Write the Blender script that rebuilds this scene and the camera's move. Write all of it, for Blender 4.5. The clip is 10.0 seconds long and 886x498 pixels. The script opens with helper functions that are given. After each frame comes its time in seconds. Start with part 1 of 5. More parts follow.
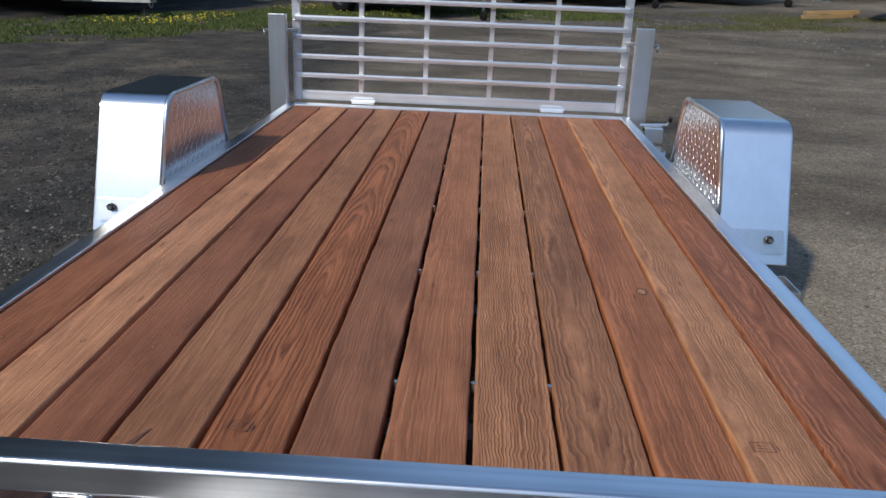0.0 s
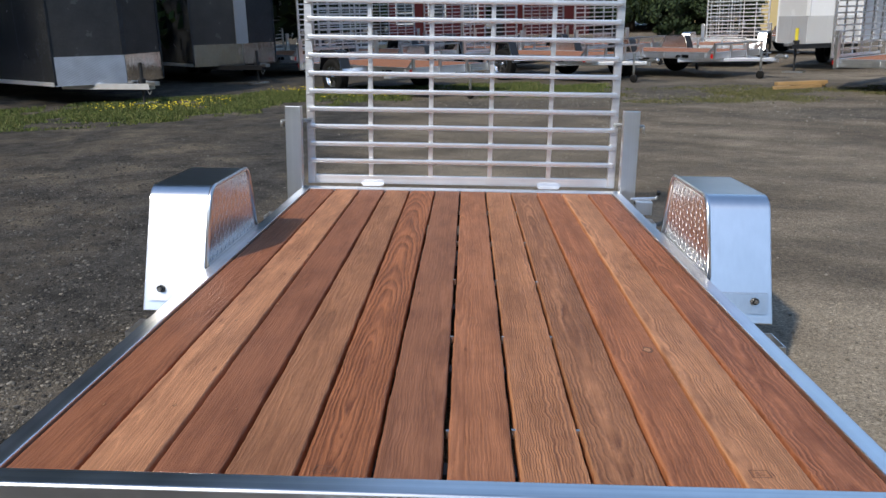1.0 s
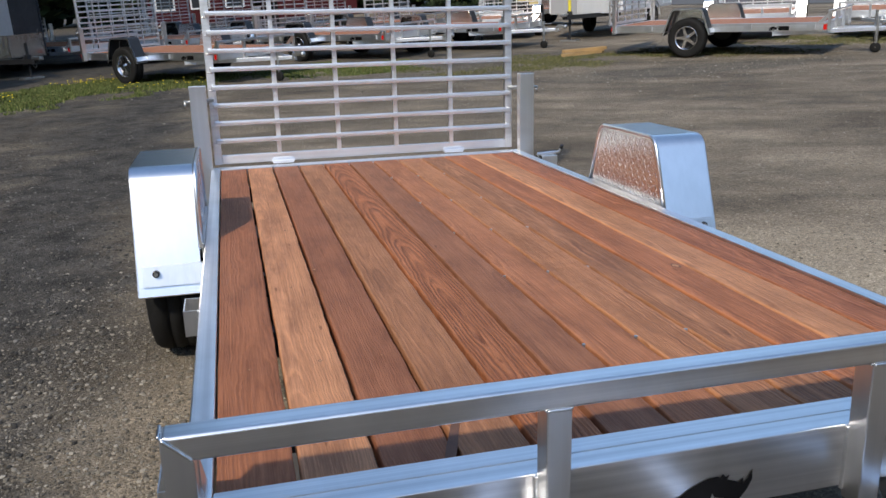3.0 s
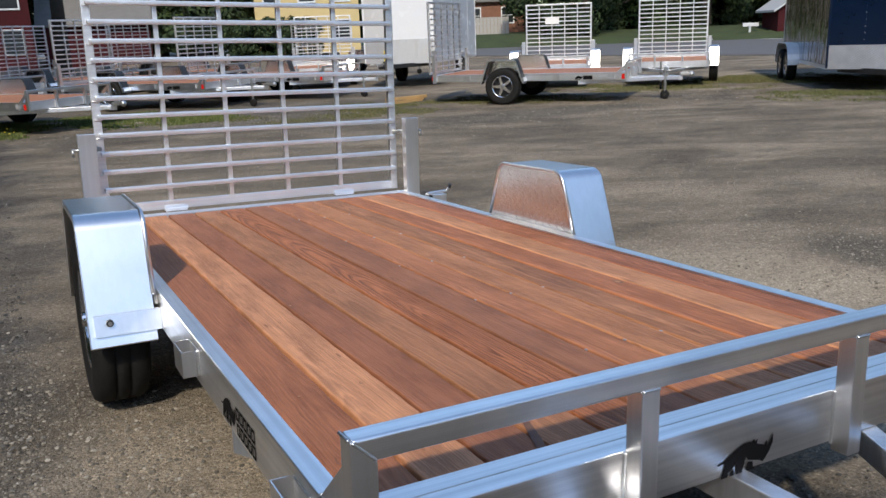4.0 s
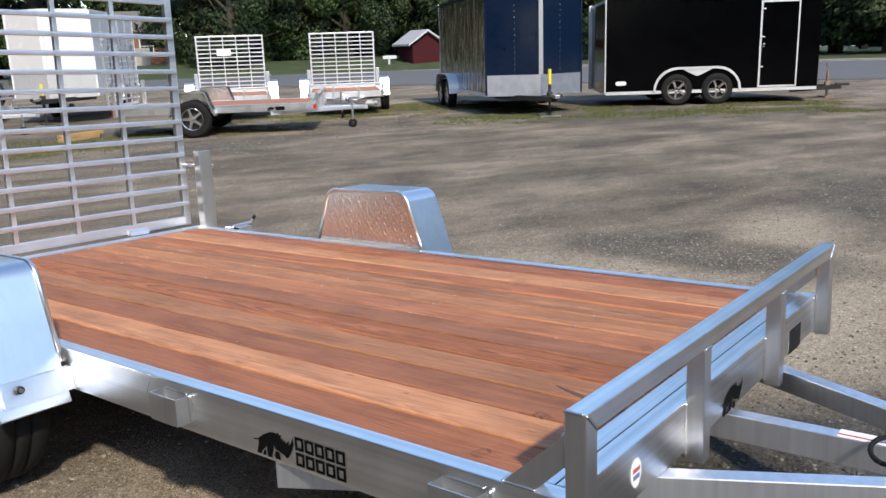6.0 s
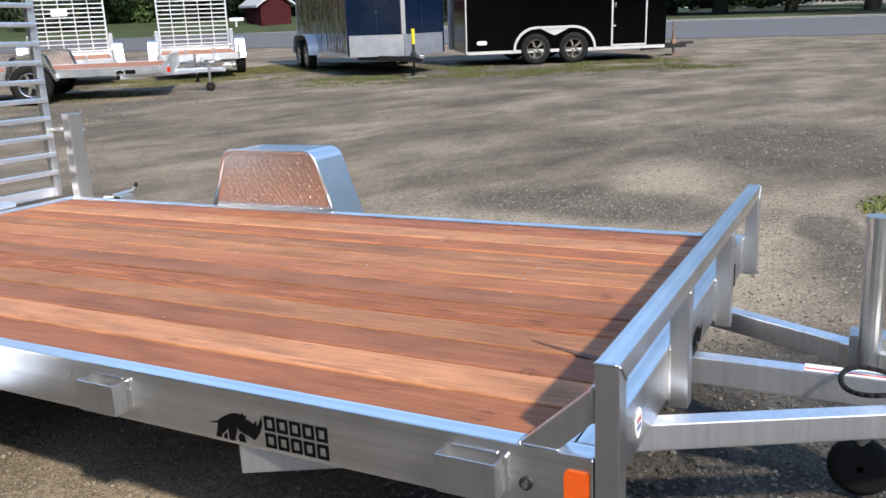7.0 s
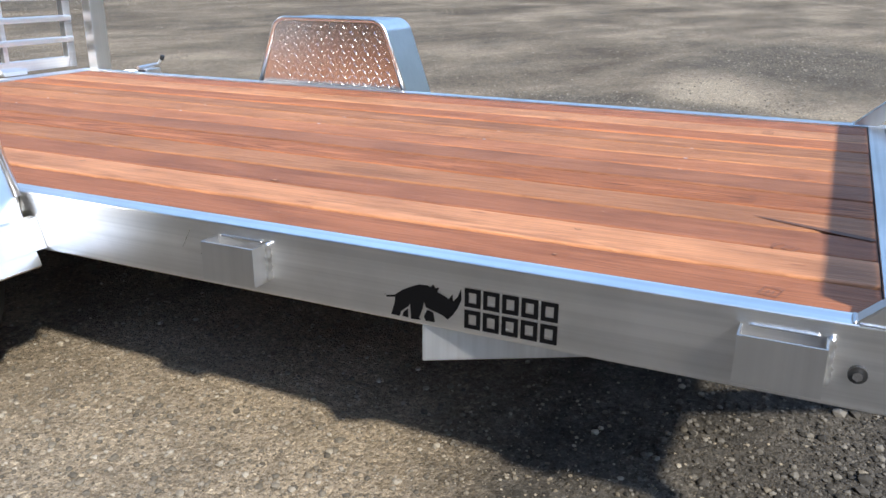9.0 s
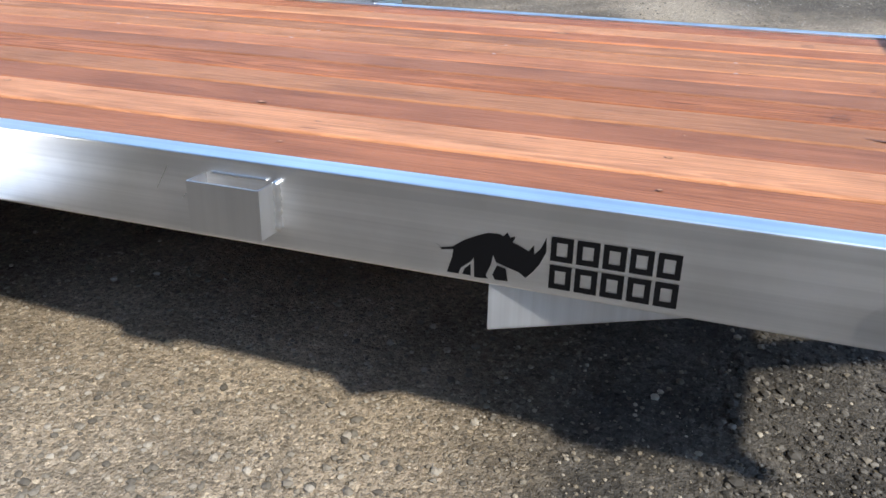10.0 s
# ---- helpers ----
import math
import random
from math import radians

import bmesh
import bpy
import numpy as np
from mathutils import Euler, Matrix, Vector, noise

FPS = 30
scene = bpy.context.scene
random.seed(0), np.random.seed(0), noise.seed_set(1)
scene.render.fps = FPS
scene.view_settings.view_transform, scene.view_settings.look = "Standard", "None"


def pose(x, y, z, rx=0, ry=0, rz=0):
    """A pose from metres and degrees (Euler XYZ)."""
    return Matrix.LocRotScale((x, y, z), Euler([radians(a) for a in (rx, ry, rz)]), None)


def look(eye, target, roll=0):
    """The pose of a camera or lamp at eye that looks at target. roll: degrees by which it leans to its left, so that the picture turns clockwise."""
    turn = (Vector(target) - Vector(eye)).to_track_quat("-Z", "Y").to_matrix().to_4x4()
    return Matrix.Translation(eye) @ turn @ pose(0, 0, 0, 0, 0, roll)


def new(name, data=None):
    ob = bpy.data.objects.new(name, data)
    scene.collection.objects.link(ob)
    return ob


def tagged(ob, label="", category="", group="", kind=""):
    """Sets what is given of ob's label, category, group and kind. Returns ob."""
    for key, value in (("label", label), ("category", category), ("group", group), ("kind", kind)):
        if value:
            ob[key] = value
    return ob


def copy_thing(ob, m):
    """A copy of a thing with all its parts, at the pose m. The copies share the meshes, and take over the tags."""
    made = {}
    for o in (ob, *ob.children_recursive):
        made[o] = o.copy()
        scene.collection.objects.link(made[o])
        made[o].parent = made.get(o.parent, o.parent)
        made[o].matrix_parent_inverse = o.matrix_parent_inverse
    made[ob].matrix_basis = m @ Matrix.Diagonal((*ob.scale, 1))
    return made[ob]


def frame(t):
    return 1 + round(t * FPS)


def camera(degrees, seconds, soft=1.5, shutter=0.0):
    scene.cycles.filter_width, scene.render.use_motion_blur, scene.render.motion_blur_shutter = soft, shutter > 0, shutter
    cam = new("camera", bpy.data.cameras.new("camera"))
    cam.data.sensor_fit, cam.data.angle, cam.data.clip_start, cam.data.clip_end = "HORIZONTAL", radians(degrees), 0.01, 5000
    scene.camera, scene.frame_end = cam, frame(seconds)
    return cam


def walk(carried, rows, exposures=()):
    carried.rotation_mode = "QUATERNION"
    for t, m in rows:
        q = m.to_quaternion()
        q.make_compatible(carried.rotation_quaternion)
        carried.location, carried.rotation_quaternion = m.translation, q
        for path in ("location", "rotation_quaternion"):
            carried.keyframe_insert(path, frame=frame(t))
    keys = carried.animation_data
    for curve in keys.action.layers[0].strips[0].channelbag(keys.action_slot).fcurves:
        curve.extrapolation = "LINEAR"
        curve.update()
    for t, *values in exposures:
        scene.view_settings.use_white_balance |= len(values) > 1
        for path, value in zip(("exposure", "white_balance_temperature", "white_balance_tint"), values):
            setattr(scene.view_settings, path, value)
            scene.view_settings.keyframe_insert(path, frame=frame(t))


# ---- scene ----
cam = camera(56.5, 10.0, soft=1.5)
# the show trailer stands a little nose up and leaning on its yard: its own frame against the level ground
_n = Vector((-0.0364, -0.0339, 1.0)).normalized()
TRAILER = Matrix.Translation((0, 0, 0.0075)) @ _n.rotation_difference(Vector((0, 0, 1))).to_matrix().to_4x4()
# seconds, eye, target, roll, in the trailer's frame
PATH = [
    (0, (0.137, -0.824, 1.279), (0.06, 1.067, 0.633), 2.2),
    (0.5, (0.103, -0.993, 1.336), (0.043, 0.934, 0.804), 1.3),
    (1, (0.031, -1.117, 1.369), (-0.021, 0.823, 0.888), 0.8),
    (1.5, (-0.076, -1.099, 1.366), (-0.083, 0.845, 0.898), 0.6),
    (2, (-0.219, -1.135, 1.357), (-0.091, 0.808, 0.898), 0.5),
    (2.2, (-0.338, -1.197, 1.343), (-0.118, 0.732, 0.865), 0.5),
    (3.3, (-0.952, -1.203, 1.3), (-0.367, 0.637, 0.778), -1.9),
    (3.5, (-1.067, -1.177, 1.309), (-0.376, 0.637, 0.827), -2.0),
    (4, (-1.361, -1.186, 1.306), (-0.446, 0.542, 0.884), -1.3),
    (4.5, (-1.588, -1.169, 1.314), (-0.515, 0.477, 0.94), -1.0),
    (5, (-1.779, -0.957, 1.311), (-0.499, 0.54, 0.963), -2.2),
    (5.5, (-1.965, -0.828, 1.306), (-0.524, 0.515, 0.956), -2.2),
    (6, (-2.193, -0.72, 1.323), (-0.645, 0.489, 0.948), -2.2),
    (6.2, (-2.223, -0.683, 1.315), (-0.644, 0.479, 0.918), -2.4),
    (7.3, (-2.227, -0.284, 1.252), (-0.489, 0.562, 0.739), -2.9),
    (7.5, (-2.245, -0.207, 1.231), (-0.504, 0.611, 0.684), -3.1),
    (8, (-2.28, -0.04, 1.184), (-0.511, 0.682, 0.593), -3.7),
    (8.5, (-2.257, 0.102, 1.107), (-0.487, 0.825, 0.519), -1.9),
    (9, (-2.16, 0.219, 1.031), (-0.445, 1.023, 0.39), 0.3),
    (9.5, (-2.04, 0.352, 0.962), (-0.342, 1.12, 0.236), 1.1),
    (10, (-1.935, 0.548, 0.923), (-0.206, 1.167, 0.131), 1.1),
]
EXPOSURES = [(0.0, 0.36, 6500, 7), (0.5, 0.56, 6650, 8), (1.0, 0.72, 6800, 8), (2.0, 0.82, 6900, 8), (3.5, 0.86, 6950, 9), (4.5, 0.96, 6950, 9), (5.5, 1.12, 6950, 9), (6.0, 1.26, 6950, 9), (8.0, 1.57, 6950, 8), (10.0, 1.69, 6620, 7)]
walk(cam, [(t, TRAILER @ look(eye, target, roll)) for t, eye, target, roll in PATH], EXPOSURES)

# ---- world and sun ----
SUN_FROM = (TRAILER.to_3x3() @ Vector((-0.67, -1.02, 1.0))).normalized()
world = bpy.data.worlds.new("world")
scene.world = world
world.use_nodes = True
_nt = world.node_tree
_sky = _nt.nodes.new("ShaderNodeTexSky")
_sky.sky_type = "NISHITA"
_sky.sun_disc = False
_sky.sun_elevation = math.asin(SUN_FROM.z)
_sky.sun_rotation = math.atan2(SUN_FROM.x, SUN_FROM.y)
_sky.air_density, _sky.dust_density, _sky.ozone_density = 1.0, 0.3, 3.5
_nt.links.new(_sky.outputs[0], _nt.nodes["Background"].inputs[0])
_nt.nodes["Background"].inputs[1].default_value = 0.15
sun = new("sun", bpy.data.lights.new("sun", "SUN"))
sun.data.energy, sun.data.angle, sun.data.color = 2.05, radians(2.4), (1.0, 0.93, 0.83)
sun.matrix_world = look(SUN_FROM * 30, (0, 0, 0))


# ---- materials ----
def material(name):
    m = bpy.data.materials.new(name)
    m.use_nodes = True
    return m, m.node_tree, m.node_tree.nodes["Principled BSDF"]


def node(nt, kind, **sets):
    n = nt.nodes.new(kind)
    for k, v in sets.items():
        n.inputs[k].default_value = v
    return n


def ramp(nt, fac, stops):
    r = nt.nodes.new("ShaderNodeValToRGB")
    els = r.color_ramp.elements
    while len(els) < len(stops):
        els.new(0.5)
    for e, (p, c) in zip(els, stops):
        e.position, e.color = p, (*c, 1) if len(c) == 3 else c
    nt.links.new(fac, r.inputs[0])
    return r.outputs[0]


def coords(nt, scale=(1, 1, 1), space="Object", offset=(0, 0, 0)):
    tc = nt.nodes.new("ShaderNodeTexCoord")
    mp = nt.nodes.new("ShaderNodeMapping")
    mp.inputs["Scale"].default_value = scale
    mp.inputs["Location"].default_value = offset
    nt.links.new(tc.outputs[space], mp.inputs[0])
    return mp.outputs[0]


def noise_tex(nt, vec, scale, detail=4.0, rough=0.55, dist=0.0):
    n = node(nt, "ShaderNodeTexNoise", Scale=scale, Detail=detail, Roughness=rough, Distortion=dist)
    nt.links.new(vec, n.inputs["Vector"])
    return n.outputs["Fac"]


def math_node(nt, op, a, b=None, c=None):
    n = nt.nodes.new("ShaderNodeMath")
    n.operation = op
    for i, v in enumerate((a, b, c)):
        if v is None:
            continue
        if isinstance(v, (int, float)):
            n.inputs[i].default_value = v
        else:
            nt.links.new(v, n.inputs[i])
    return n.outputs[0]


def mix_col(nt, fac, a, b, mode="MIX"):
    n = nt.nodes.new("ShaderNodeMix")
    n.data_type, n.blend_type = "RGBA", mode
    for i, v in ((0, fac), (6, a), (7, b)):
        if isinstance(v, (int, float)):
            n.inputs[i].default_value = v
        elif isinstance(v, tuple):
            n.inputs[i].default_value = (*v, 1)
        else:
            nt.links.new(v, n.inputs[i])
    return n.outputs[2]


def bump(nt, height, bsdf, strength=0.3, distance=0.002):
    b = node(nt, "ShaderNodeBump", Strength=strength, Distance=distance)
    nt.links.new(height, b.inputs["Height"])
    nt.links.new(b.outputs[0], bsdf.inputs["Normal"])
    return b


def aluminium(name, rough=0.3, grain=(3, 60, 60), base=0.8, vary=1.0, brushed="", cool=1.0):
    """Mill-finish aluminium: drawing lines along one axis, soft smudges, reflection bands in the colour."""
    m, nt, b = material(name)
    b.inputs["Metallic"].default_value = 1.0
    fine = noise_tex(nt, coords(nt, grain), 6.0, 3.0)
    smear = noise_tex(nt, coords(nt, (3, 3, 3)), 2.2, 5.0, 0.6)
    spots = noise_tex(nt, coords(nt, (1, 1, 1)), 38.0, 2.0)
    # extrusion lines, plus the rails' reflection banding put into base colour
    die_sheen = noise_tex(nt, coords(nt, tuple(g * 0.5 if g > 20 else g * 0.06 for g in grain)), 1.6, 4.0, 0.6)
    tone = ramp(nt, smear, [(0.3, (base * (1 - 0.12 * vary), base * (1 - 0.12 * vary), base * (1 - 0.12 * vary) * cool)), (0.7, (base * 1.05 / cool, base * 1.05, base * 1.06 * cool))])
    nt.links.new(mix_col(nt, 0.9 * vary, tone, ramp(nt, die_sheen, [(0.34, (0.72,) * 3), (0.66, (1.12,) * 3)]), "MULTIPLY"), b.inputs["Base Color"])
    r = math_node(nt, "MULTIPLY_ADD", smear, 0.22 * vary, rough - 0.11 * vary)
    r = math_node(nt, "MULTIPLY_ADD", spots, 0.04 * vary, r)
    nt.links.new(r, b.inputs["Roughness"])
    bump(nt, fine, b, 0.12 * vary, 0.0006)
    if brushed:
        tan = nt.nodes.new("ShaderNodeTangent")
        tan.direction_type, tan.axis = "RADIAL", brushed
        nt.links.new(tan.outputs[0], b.inputs["Tangent"])
        b.inputs["Anisotropic"].default_value = 0.4
        b.inputs["Anisotropic Rotation"].default_value = 0.25
    return m


def plain(name, colour, rough=0.5, metal=0.0, vary=0.15, scale=9.0, bump_by=0.0, coat=0.0, spec=0.5):
    m, nt, b = material(name)
    n1 = noise_tex(nt, coords(nt), scale, 5.0)
    n2 = noise_tex(nt, coords(nt), scale * 9, 3.0)
    f = math_node(nt, "MULTIPLY_ADD", n2, 0.35, math_node(nt, "MULTIPLY", n1, 0.65))
    lo = tuple(c * (1 - vary) for c in colour)
    hi = tuple(min(1, c * (1 + vary)) for c in colour)
    nt.links.new(ramp(nt, f, [(0.3, lo), (0.7, hi)]), b.inputs["Base Color"])
    nt.links.new(math_node(nt, "MULTIPLY_ADD", n1, 0.2, rough - 0.1), b.inputs["Roughness"])
    b.inputs["Metallic"].default_value = metal
    b.inputs["Coat Weight"].default_value = coat
    b.inputs["Specular IOR Level"].default_value = spec
    if bump_by:
        bump(nt, f, b, 0.6, bump_by)
    return m


def deck_wood():
    """Stained rough-sawn fir: close growth rings that run as streaks, arched on the boards whose figure (the colour's alpha) is high."""
    m, nt, b = material("deck_wood")
    info = nt.nodes.new("ShaderNodeObjectInfo")
    tc = nt.nodes.new("ShaderNodeTexCoord")
    sep = nt.nodes.new("ShaderNodeSeparateXYZ")
    nt.links.new(tc.outputs["Object"], sep.inputs[0])
    rnd, fig, col = info.outputs["Random"], info.outputs["Alpha"], info.outputs["Color"]
    shift = nt.nodes.new("ShaderNodeCombineXYZ")
    nt.links.new(math_node(nt, "MULTIPLY", rnd, 91.0), shift.inputs[2])
    nt.links.new(math_node(nt, "MULTIPLY", rnd, 37.0), shift.inputs[1])
    vshift = nt.nodes.new("ShaderNodeVectorMath")
    vshift.operation = "ADD"
    nt.links.new(tc.outputs["Object"], vshift.inputs[0])
    nt.links.new(shift.outputs[0], vshift.inputs[1])

    def along(sx, sy, scale, detail=4.0, rough=0.6):
        q = nt.nodes.new("ShaderNodeMapping")
        q.inputs["Scale"].default_value = (sx, sy, 1)
        nt.links.new(vshift.outputs[0], q.inputs[0])
        return noise_tex(nt, q.outputs[0], scale, detail, rough)
    wander = along(1.1, 0.3, 2.6, 3.0, 0.5)
    ripple = along(1.2, 0.5, 14.0, 3.0, 0.55)
    jitter = along(90, 26, 3.0, 3.0, 0.65)
    fib = along(260, 5.0, 2.0, 3.0, 0.7)
    sawn = along(110, 1.6, 2.0, 4.0, 0.65)
    streak = along(26, 0.5, 2.0, 4.0, 0.6)
    blotch = along(6, 1.5, 2.2, 5.0, 0.6)
    patch = along(9, 1.0, 2.0, 3.0, 0.5)
    arched = ramp(nt, fig, [(0.7, (0,) * 3), (0.9, (1,) * 3)])
    straight = math_node(nt, "SUBTRACT", 1.0, arched)
    # distance from the pith: well off to the side for straight grain, under the board for arches
    off = math_node(nt, "MULTIPLY_ADD", math_node(nt, "FRACT", math_node(nt, "MULTIPLY", rnd, 17.3)), 0.24, -0.12)
    dx = math_node(nt, "SUBTRACT", sep.outputs[0], math_node(nt, "MULTIPLY", off, straight))
    dx = math_node(nt, "MULTIPLY_ADD", ripple, 0.02, dx)
    wavy = along(3, 7, 2.2, 3.0, 0.5)
    dx = math_node(nt, "MULTIPLY_ADD", wavy, math_node(nt, "MULTIPLY", math_node(nt, "MULTIPLY", fig, straight), 0.034), dx)
    depth = math_node(nt, "MULTIPLY_ADD", wander, 0.26, -0.1)
    depth = math_node(nt, "MULTIPLY", depth, 0.28)
    depth = math_node(nt, "MULTIPLY", straight, math_node(nt, "ADD", depth, 0.05))
    # the arched board was cut close past the pith: long closed ovals, and arches away from them
    oval = math_node(nt, "MULTIPLY_ADD", math_node(nt, "SUBTRACT", sep.outputs[1], 0.8), 0.046, math_node(nt, "MULTIPLY_ADD", wander, 0.06, -0.03))
    depth = math_node(nt, "ADD", depth, math_node(nt, "MULTIPLY", arched, oval))
    r = math_node(nt, "SQRT", math_node(nt, "ADD", math_node(nt, "MULTIPLY", dx, dx), math_node(nt, "MULTIPLY", depth, depth)))
    r = math_node(nt, "MULTIPLY_ADD", jitter, 0.0021, r)
    uneven = nt.nodes.new("ShaderNodeCombineXYZ")
    nt.links.new(math_node(nt, "MULTIPLY", r, 70.0), uneven.inputs[0])
    nt.links.new(math_node(nt, "MULTIPLY", rnd, 50.0), uneven.inputs[1])
    r = math_node(nt, "MULTIPLY_ADD", noise_tex(nt, uneven.outputs[0], 1.0, 2.0), 0.012, r)
    density = math_node(nt, "MULTIPLY_ADD", straight, 75.0, 103.0)
    rings = math_node(nt, "FRACT", math_node(nt, "MULTIPLY", r, density))
    ridge = ramp(nt, rings, [(0.02, (0,) * 3), (0.12, (1.0,) * 3), (0.22, (0.8,) * 3), (0.34, (0,) * 3)])
    ringline = ramp(nt, rings, [(0.0, (0.2,) * 3), (0.3, (0.15,) * 3), (0.62, (0.7,) * 3), (0.86, (1.0,) * 3), (1.0, (0.25,) * 3)])
    strength = math_node(nt, "MULTIPLY_ADD", fig, 0.85, math_node(nt, "MULTIPLY_ADD", straight, 0.1, 0.1))
    strength = math_node(nt, "MULTIPLY", strength, ramp(nt, patch, [(0.3, (0.75,) * 3), (0.65, (1.5,) * 3)]))
    dark = mix_col(nt, 1.0, col, (0.4, 0.31, 0.28), "MULTIPLY")
    lite = mix_col(nt, 1.0, col, (1.34, 1.29, 1.16), "MULTIPLY")
    pale = mix_col(nt, 1.0, col, (1.6, 1.55, 1.45), "MULTIPLY")
    strength = math_node(nt, "MINIMUM", strength, 1.0)
    c = mix_col(nt, math_node(nt, "MULTIPLY", ringline, strength), lite, mix_col(nt, arched, dark, mix_col(nt, 1.0, col, (0.24, 0.16, 0.13), "MULTIPLY")))
    core = math_node(nt, "MULTIPLY", arched, ramp(nt, math_node(nt, "MULTIPLY_ADD", jitter, 0.004, r), [(0.009, (0.7,) * 3), (0.017, (0,) * 3)]))
    c = mix_col(nt, core, c, mix_col(nt, 1.0, col, (0.3, 0.2, 0.17), "MULTIPLY"))
    # the raised late wood catches the stain less: thin pale broken lines
    broken = math_node(nt, "MULTIPLY", math_node(nt, "MULTIPLY", ridge, strength), ramp(nt, along(40, 9, 2.0, 3.0, 0.6), [(0.36, (0.1,) * 3), (0.6, (1.25,) * 3)]))
    c = mix_col(nt, math_node(nt, "MULTIPLY", broken, straight), c, pale)
    c = mix_col(nt, ramp(nt, streak, [(0.42, (0,) * 3), (0.7, (0.42,) * 3)]), c, pale)
    c = mix_col(nt, ramp(nt, blotch, [(0.42, (0,) * 3), (0.7, (0.75,) * 3)]), c, mix_col(nt, 1.0, col, (0.56, 0.5, 0.47), "MULTIPLY"))
    c = mix_col(nt, ramp(nt, sawn, [(0.42, (0,) * 3), (0.62, (0.28,) * 3)]), c, dark)
    c = mix_col(nt, ramp(nt, fib, [(0.5, (0,) * 3), (0.7, (0.55,) * 3)]), c, pale)
    cross = along(7, 16, 1.6, 3.0, 0.55)
    c = mix_col(nt, math_node(nt, "MULTIPLY", ramp(nt, cross, [(0.45, (0,) * 3), (0.68, (0.8,) * 3)]), math_node(nt, "MULTIPLY", straight, math_node(nt, "MULTIPLY_ADD", fig, 0.3, 0.08))), c, mix_col(nt, 1.0, c, (0.6, 0.52, 0.5), "MULTIPLY"))
    # small dark pips and dashes in the grain
    pm = nt.nodes.new("ShaderNodeMapping")
    pm.inputs["Scale"].default_value = (17, 3.4, 1)
    nt.links.new(vshift.outputs[0], pm.inputs[0])
    pip = node(nt, "ShaderNodeTexVoronoi", Scale=1.0, Randomness=1.0)
    nt.links.new(pm.outputs[0], pip.inputs["Vector"])
    c = mix_col(nt, ramp(nt, math_node(nt, "ADD", pip.outputs["Distance"], math_node(nt, "MULTIPLY", jitter, 0.05)), [(0.07, (0.75,) * 3), (0.1, (0,) * 3)]), c, dark)
    side = math_node(nt, "ADD", math_node(nt, "ABSOLUTE", sep.outputs[0]), math_node(nt, "MULTIPLY_ADD", patch, 0.03, -0.017))
    bare = ramp(nt, math_node(nt, "MULTIPLY", side, 10.0), [(0.6, (0,) * 3), (0.66, (1.0,) * 3)])
    bare = math_node(nt, "MULTIPLY", bare, math_node(nt, "MULTIPLY_ADD", ramp(nt, fig, [(0.42, (0,) * 3), (0.5, (1,) * 3), (0.7, (1,) * 3), (0.75, (0,) * 3)]), 0.5, 0.22))
    c = mix_col(nt, bare, c, mix_col(nt, 1.0, col, (1.42, 1.35, 1.15), "MULTIPLY"))
    nt.links.new(c, b.inputs["Base Color"])
    nt.links.new(math_node(nt, "MULTIPLY_ADD", sawn, 0.25, 0.5), b.inputs["Roughness"])
    b.inputs["Specular IOR Level"].default_value = 0.32
    h = math_node(nt, "ADD", math_node(nt, "MULTIPLY_ADD", broken, 0.9, math_node(nt, "MULTIPLY", math_node(nt, "MULTIPLY", ringline, strength), -0.8)), math_node(nt, "ADD", fib, sawn))
    bump(nt, h, b, 0.8, 0.002)
    return m


